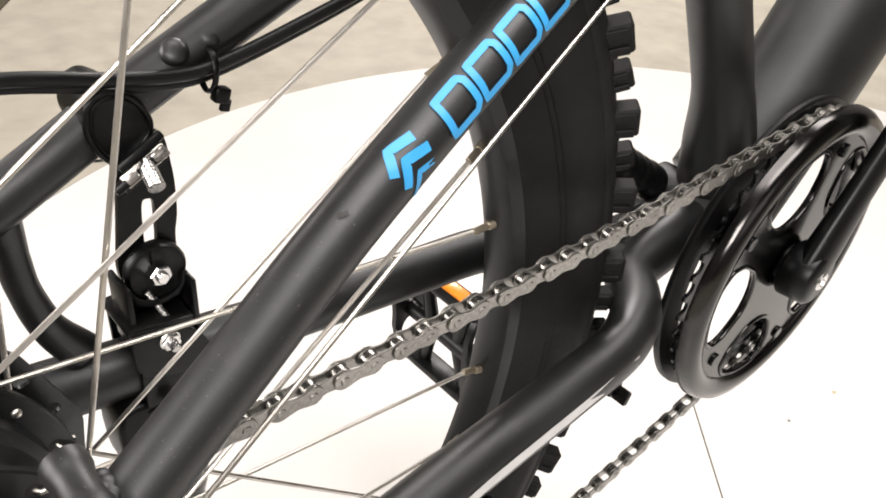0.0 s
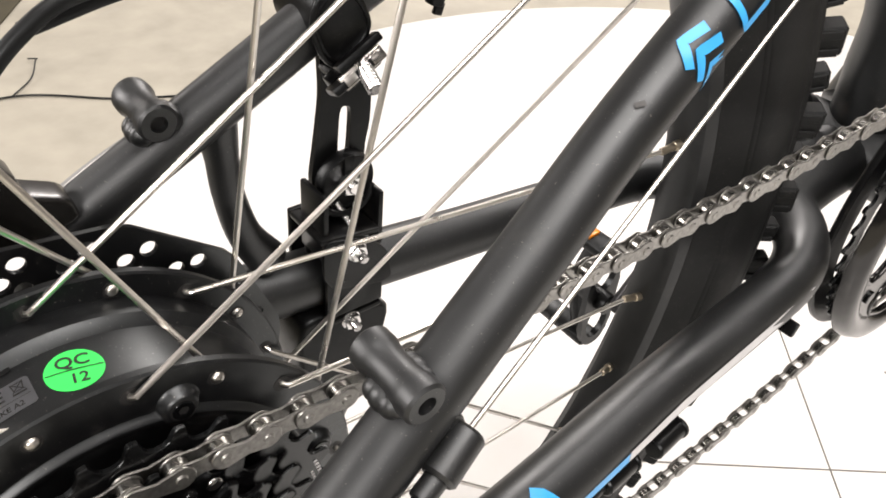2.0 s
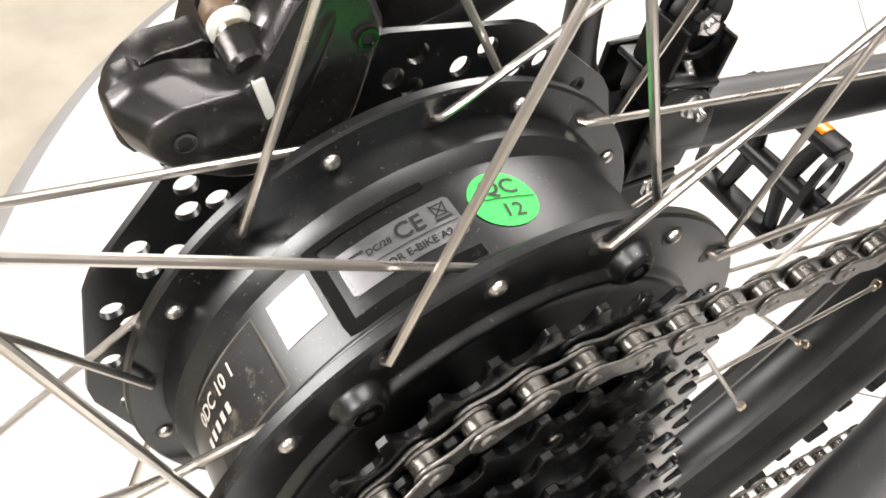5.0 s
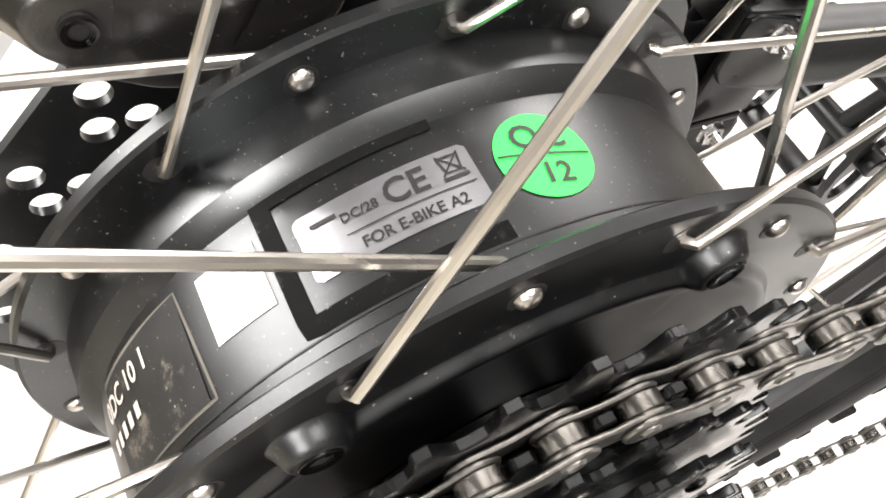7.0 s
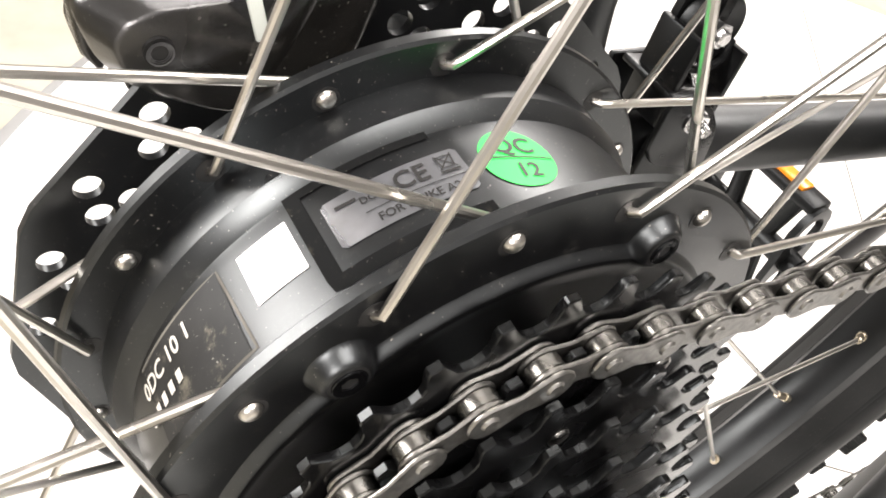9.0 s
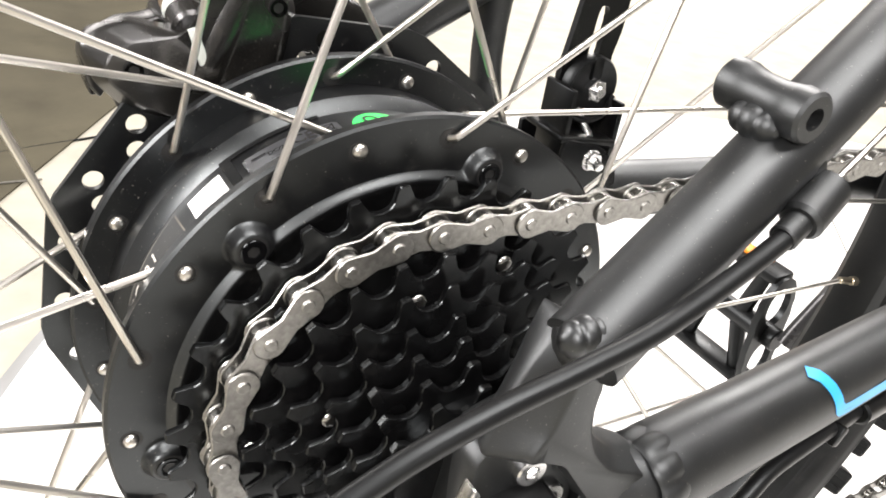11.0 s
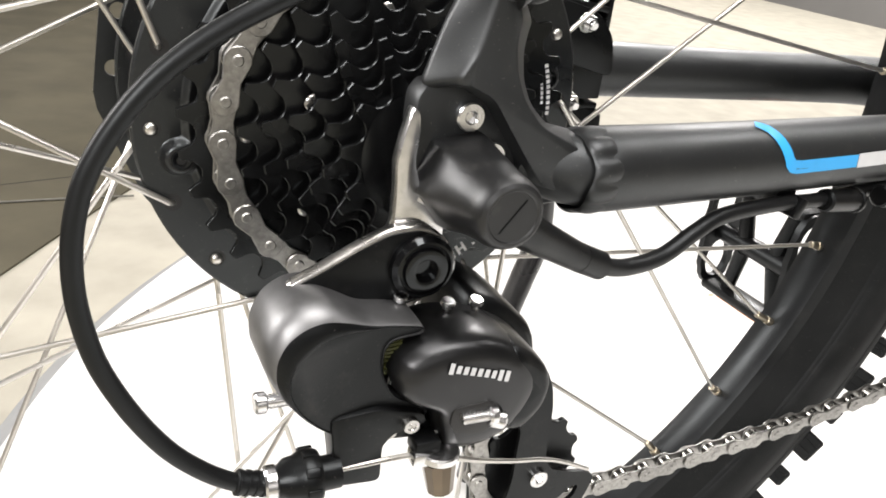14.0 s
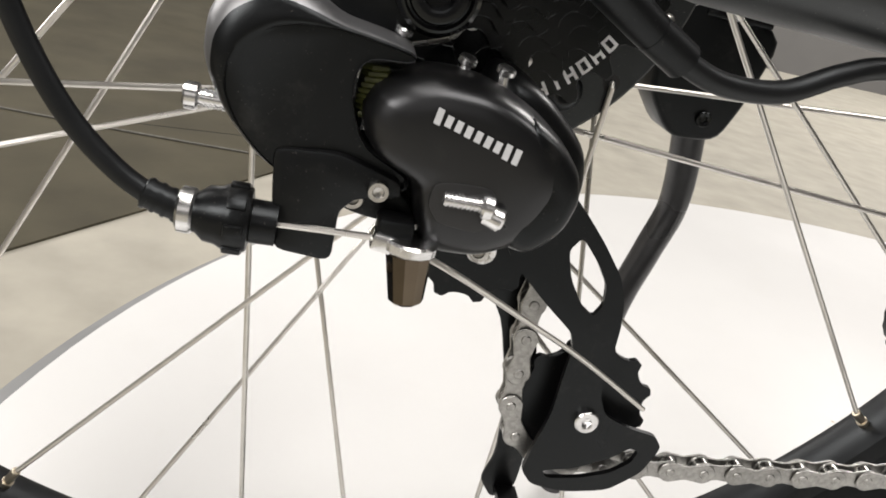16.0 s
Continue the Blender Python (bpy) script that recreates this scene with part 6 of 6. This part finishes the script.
HOSE = [HN + HD * 0.006, HN + HD * 0.022, (0.0042, 0.0525, 0.4770), (0.0170, 0.0540, 0.4885), (0.0330, 0.0560, 0.4965), (0.0550, 0.0580, 0.4975), (0.0900, 0.0600, 0.4940), (0.1250, 0.0605, 0.4862), (0.1460, 0.0595, 0.4832), (0.1610, 0.0580, 0.4842), (0.1900, 0.0540, 0.4935), (0.2311, 0.0480, 0.5100), (0.29, 0.040, 0.540)]
part("brake_hose", sweep(bmesh.new(), smooth_path(HOSE), 0.0026, 14), CABLE, bike, "black hydraulic brake hose")
HOSE2 = [(0.0200, 0.0600, 0.4880), (0.0550, 0.0625, 0.4935), (0.0900, 0.0650, 0.4895), (0.1250, 0.0650, 0.4815), (0.1460, 0.0640, 0.4785), (0.1610, 0.0625, 0.4795), (0.1900, 0.0590, 0.4885), (0.2311, 0.0530, 0.5050), (0.29, 0.045, 0.535)]
part("brake_hose", sweep(bmesh.new(), smooth_path(HOSE2), 0.0025, 14), CABLE, bike, "second black cable beside the hose")
for x, z in ((0.1500, 0.4895), (0.1640, 0.4935)):
    bm = dome(bmesh.new(), (x, 0.0655, z), 0.0055, (-0.3, -0.7, 0.6), 0.55, 20)
    part("hose_guide", bm, FRAME, frame_part, "low welded guide boss", sharp=60)
bm = bmesh.new()
TIE = Vector((0.1605, 0.0605, 0.4818))
loop = []
for k in range(25):
    a = 2 * math.pi * k / 24
    loop.append(TIE + Vector((0.0012 * math.sin(a), 0.0060 * math.cos(a), 0.0080 * math.sin(a))))
sweep(bm, loop, 0.0014, 8, 0.6)
block(bm, (0.0062, 0.0050, 0.0062), Matrix.Translation(TIE + Vector((0.0020, -0.0045, -0.0085))) @ Matrix.Rotation(0.3, 4, "Y"), 0.0008)
block(bm, (0.0040, 0.0022, 0.0050), Matrix.Translation(TIE + Vector((0.0032, -0.0050, -0.0130))) @ Matrix.Rotation(0.3, 4, "Y"), 0.0005)
part("cable_tie", bm, RESIN, bike, "black cable tie round the hoses", sharp=50)

# -- kickstand mount on the left stays --
bm = plate_with_slot(rounded([(0.1235, 0.4560), (0.1245, 0.4330), (0.1215, 0.4110), (0.1190, 0.3950), (0.1220, 0.3780), (0.1460, 0.3780), (0.1455, 0.4040), (0.1480, 0.4150), (0.1485, 0.4320), (0.1460, 0.4560)], 3, 0.3),
                     rounded([(0.1330, 0.4260), (0.1388, 0.4250), (0.1374, 0.4000), (0.1317, 0.4010)], 3, 0.3), 0.0755, 0.0785)
stand = part("kickstand", bm, RESIN, bike, "black steel kickstand clamped to the left stays", sharp=40)
SADDLE = [(0.1120, 0.4680), (0.1140, 0.4790), (0.1225, 0.4828), (0.1320, 0.4765), (0.1372, 0.4640), (0.1235, 0.4515), (0.1165, 0.4570)]
bm = puff(bmesh.new(), SADDLE, ((0.0610, 0.72), (0.0600, 0.86), (0.0604, 0.92), (0.0620, 0.95), (0.0900, 0.95), (0.0915, 0.90)), (0.125, 0.468))
clamp_shell = part("stay_clamp", bm, RESIN, stand, "rounded rubber-faced clamp on the seatstay", sharp=40)
pts = rounded(SADDLE, 5, 0.38)
bm = sweep(bmesh.new(), [(x, 0.0612, z) for x, z in pts + pts[:1]], 0.0013, 8)
part("shell_rim", bm, RESIN, clamp_shell, sharp=60)
cd = Vector((0.0166, 0, 0.0095)).normalized()
rot = Matrix(((cd.x, 0, -cd.z), (0, 1, 0), (cd.z, 0, cd.x))).to_4x4()
TURN = rot @ Matrix.Rotation(radians(-28), 4, "X")
bm = block(bmesh.new(), (0.0200, 0.0026, 0.0056), Matrix.Translation((0.1288, 0.0540, 0.4536)) @ TURN, 0.0006)
for k in (-1, 1):
    block(bm, (0.0052, 0.0010, 0.0034), Matrix.Translation((0.1288, 0.0540, 0.4536)) @ TURN @ Matrix.Translation((0.0064 * k, -0.0017, 0)), 0.0004)
part("clamp_plate", bm, NICKEL, stand, "nickel-plated clamp plate")
bm = block(bmesh.new(), (0.0205, 0.0110, 0.0034), Matrix.Translation((0.1262, 0.0570, 0.4496)) @ TURN, 0.0008)
block(bm, (0.0205, 0.0070, 0.0034), Matrix.Translation((0.1290, 0.0575, 0.4580)) @ TURN, 0.0008)
part("clamp_lip", bm, RESIN, stand)
bm = block(bmesh.new(), (0.0170, 0.0200, 0.0030), Matrix.Translation((0.1310, 0.0660, 0.4490)) @ rot, 0.0006)
block(bm, (0.0050, 0.0060, 0.0080), Matrix.Translation((0.1235, 0.0640, 0.4440)) @ rot, 0.0006)
part("clamp_jaw", bm, RESIN, stand)
bm = bmesh.new()
rod(bm, (0.1294, 0.0560, 0.4545), (0.1283, 0.0440, 0.4488), 0.0030, seg=14, chamfer=0.0006)
for k in range(7):
    q = Vector((0.1292, 0.0535, 0.4534)).lerp(Vector((0.1284, 0.0450, 0.4493)), k / 6)
    rod(bm, q, q + Vector((-0.0001, -0.0006, -0.0003)), 0.0033, seg=14)
part("clamp_screw", bm, ZINC, stand)
NUT = Vector((0.1335, 0.0740, 0.3928))
bm = lathe(bmesh.new(), [(0.0, 0.0755), (0.0125, 0.0755), (0.0135, 0.0745), (0.0135, 0.0705), (0.0126, 0.0690), (0.0108, 0.0700), (0.0, 0.0705)], 40, NUT, closed=False)
part("stand_washer", bm, RESIN, stand)
bm = hex_nut(bmesh.new(), (0.1335, 0.0705, 0.3925), (0, -1, 0), 0.0088, 0.0050, 0.0029)
part("stand_nut", bm, ZINC, stand, "bright locknut")
bm = block(bmesh.new(), (0.0050, 0.0026, 0.0100), Matrix.Translation((0.1338, 0.0700, 0.4010)), 0.0006)
part("washer_key", bm, RESIN, stand)
for sz, at0 in (((0.0300, 0.0030, 0.0300), (0.1310, 0.0765, 0.3720)), ((0.0028, 0.0190, 0.0340), (0.1165, 0.0690, 0.3790)), ((0.0028, 0.0160, 0.0290), (0.1452, 0.0690, 0.3740))):
    part("stand_channel", block(bmesh.new(), sz, Matrix.Translation(at0), 0.001), RESIN, stand)
bm = sweep(bmesh.new(), smooth_path([(0.1195, 0.0690, 0.3880), (0.1230, 0.0665, 0.3825), (0.1320, 0.0660, 0.3800), (0.1410, 0.0665, 0.3830), (0.1450, 0.0690, 0.3890)]), 0.0015, 8)
part("channel_lip", bm, RESIN, stand)
bm = rod(bmesh.new(), (0.1275, 0.0700, 0.3840), (0.1325, 0.0610, 0.3715), 0.0017, seg=12)
for k in range(9):
    q = Vector((0.1276, 0.0698, 0.3837)).lerp(Vector((0.1322, 0.0615, 0.3722)), k / 8)
    rod(bm, q, q + Vector((0.0002, -0.0004, -0.0005)), 0.0020, seg=12)
part("adjust_screw", bm, ZINC, stand)
bm = prism(bmesh.new(), rounded([(0.1130, 0.3770), (0.1352, 0.3715), (0.1460, 0.3600), (0.1500, 0.3400), (0.1190, 0.3480), (0.1130, 0.3560)], 3, 0.25), 0.0560, 0.0585, 0.0008)
part("stay_bracket", bm, RESIN, stand, "folded steel bracket round the chainstay")
for sz, at0, tl in (((0.0300, 0.0260, 0.0030), (0.1270, 0.0700, 0.3740), 8), ((0.0300, 0.0030, 0.0300), (0.1310, 0.0600, 0.3440), 0), ((0.0300, 0.0300, 0.0030), (0.1310, 0.0740, 0.3255), 0), ((0.0300, 0.0030, 0.0480), (0.1310, 0.0910, 0.3480), 0)):
    part("bracket_flange", block(bmesh.new(), sz, Matrix.Translation(at0) @ Matrix.Rotation(radians(tl), 4, "Y"), 0.001), RESIN, stand)
for x, y, z in ((0.1291, 0.0560, 0.3664), (0.1254, 0.0545, 0.3292)):
    bm = rod(bmesh.new(), (x, y, z), (x, y - 0.0010, z), 0.0048, seg=24, chamfer=0.0002)
    hex_nut(bm, (x, y - 0.0008, z), (0, -1, 0), 0.0074, 0.0024, 0.0024)
    rod(bm, (x, y - 0.0025, z), (x, y - 0.0070, z - 0.0008), 0.0022, seg=14, chamfer=0.0005)
    part("bracket_bolt", bm, ZINC, stand, "bright zinc bolt and washer")
bm = prism(bmesh.new(), rounded([(0.1050, 0.3330), (0.1540, 0.3240), (0.1470, 0.2920), (0.1400, 0.2740), (0.1180, 0.2720), (0.1030, 0.2900), (0.1015, 0.3180)], 3, 0.3), 0.0600, 0.0840, 0.003, 3)
part("pivot_housing", bm, RESIN, stand, sharp=40)
part("pivot_screw", socket_bolt(bmesh.new(), (0.1300, 0.0600, 0.2830), (0, -1, 0), 0.0034, 0.0018, 0.0017), GLOSS, stand)
bm = sweep(bmesh.new(), smooth_path([(0.1270, 0.0720, 0.2960), (0.1360, 0.0800, 0.2720), (0.1470, 0.0930, 0.2350), (0.1465, 0.1020, 0.2050), (0.1450, 0.1130, 0.1650), (0.1520, 0.1330, 0.1000), (0.1640, 0.1560, 0.0250), (0.1650, 0.1580, 0.0080)]), [0.0080, 0.0076, 0.0074, 0.0074, 0.0074, 0.0074, 0.0076, 0.0088], 16, 1.0)
part("stand_leg", bm, ALLOY, stand, "dark grey alloy stand leg")
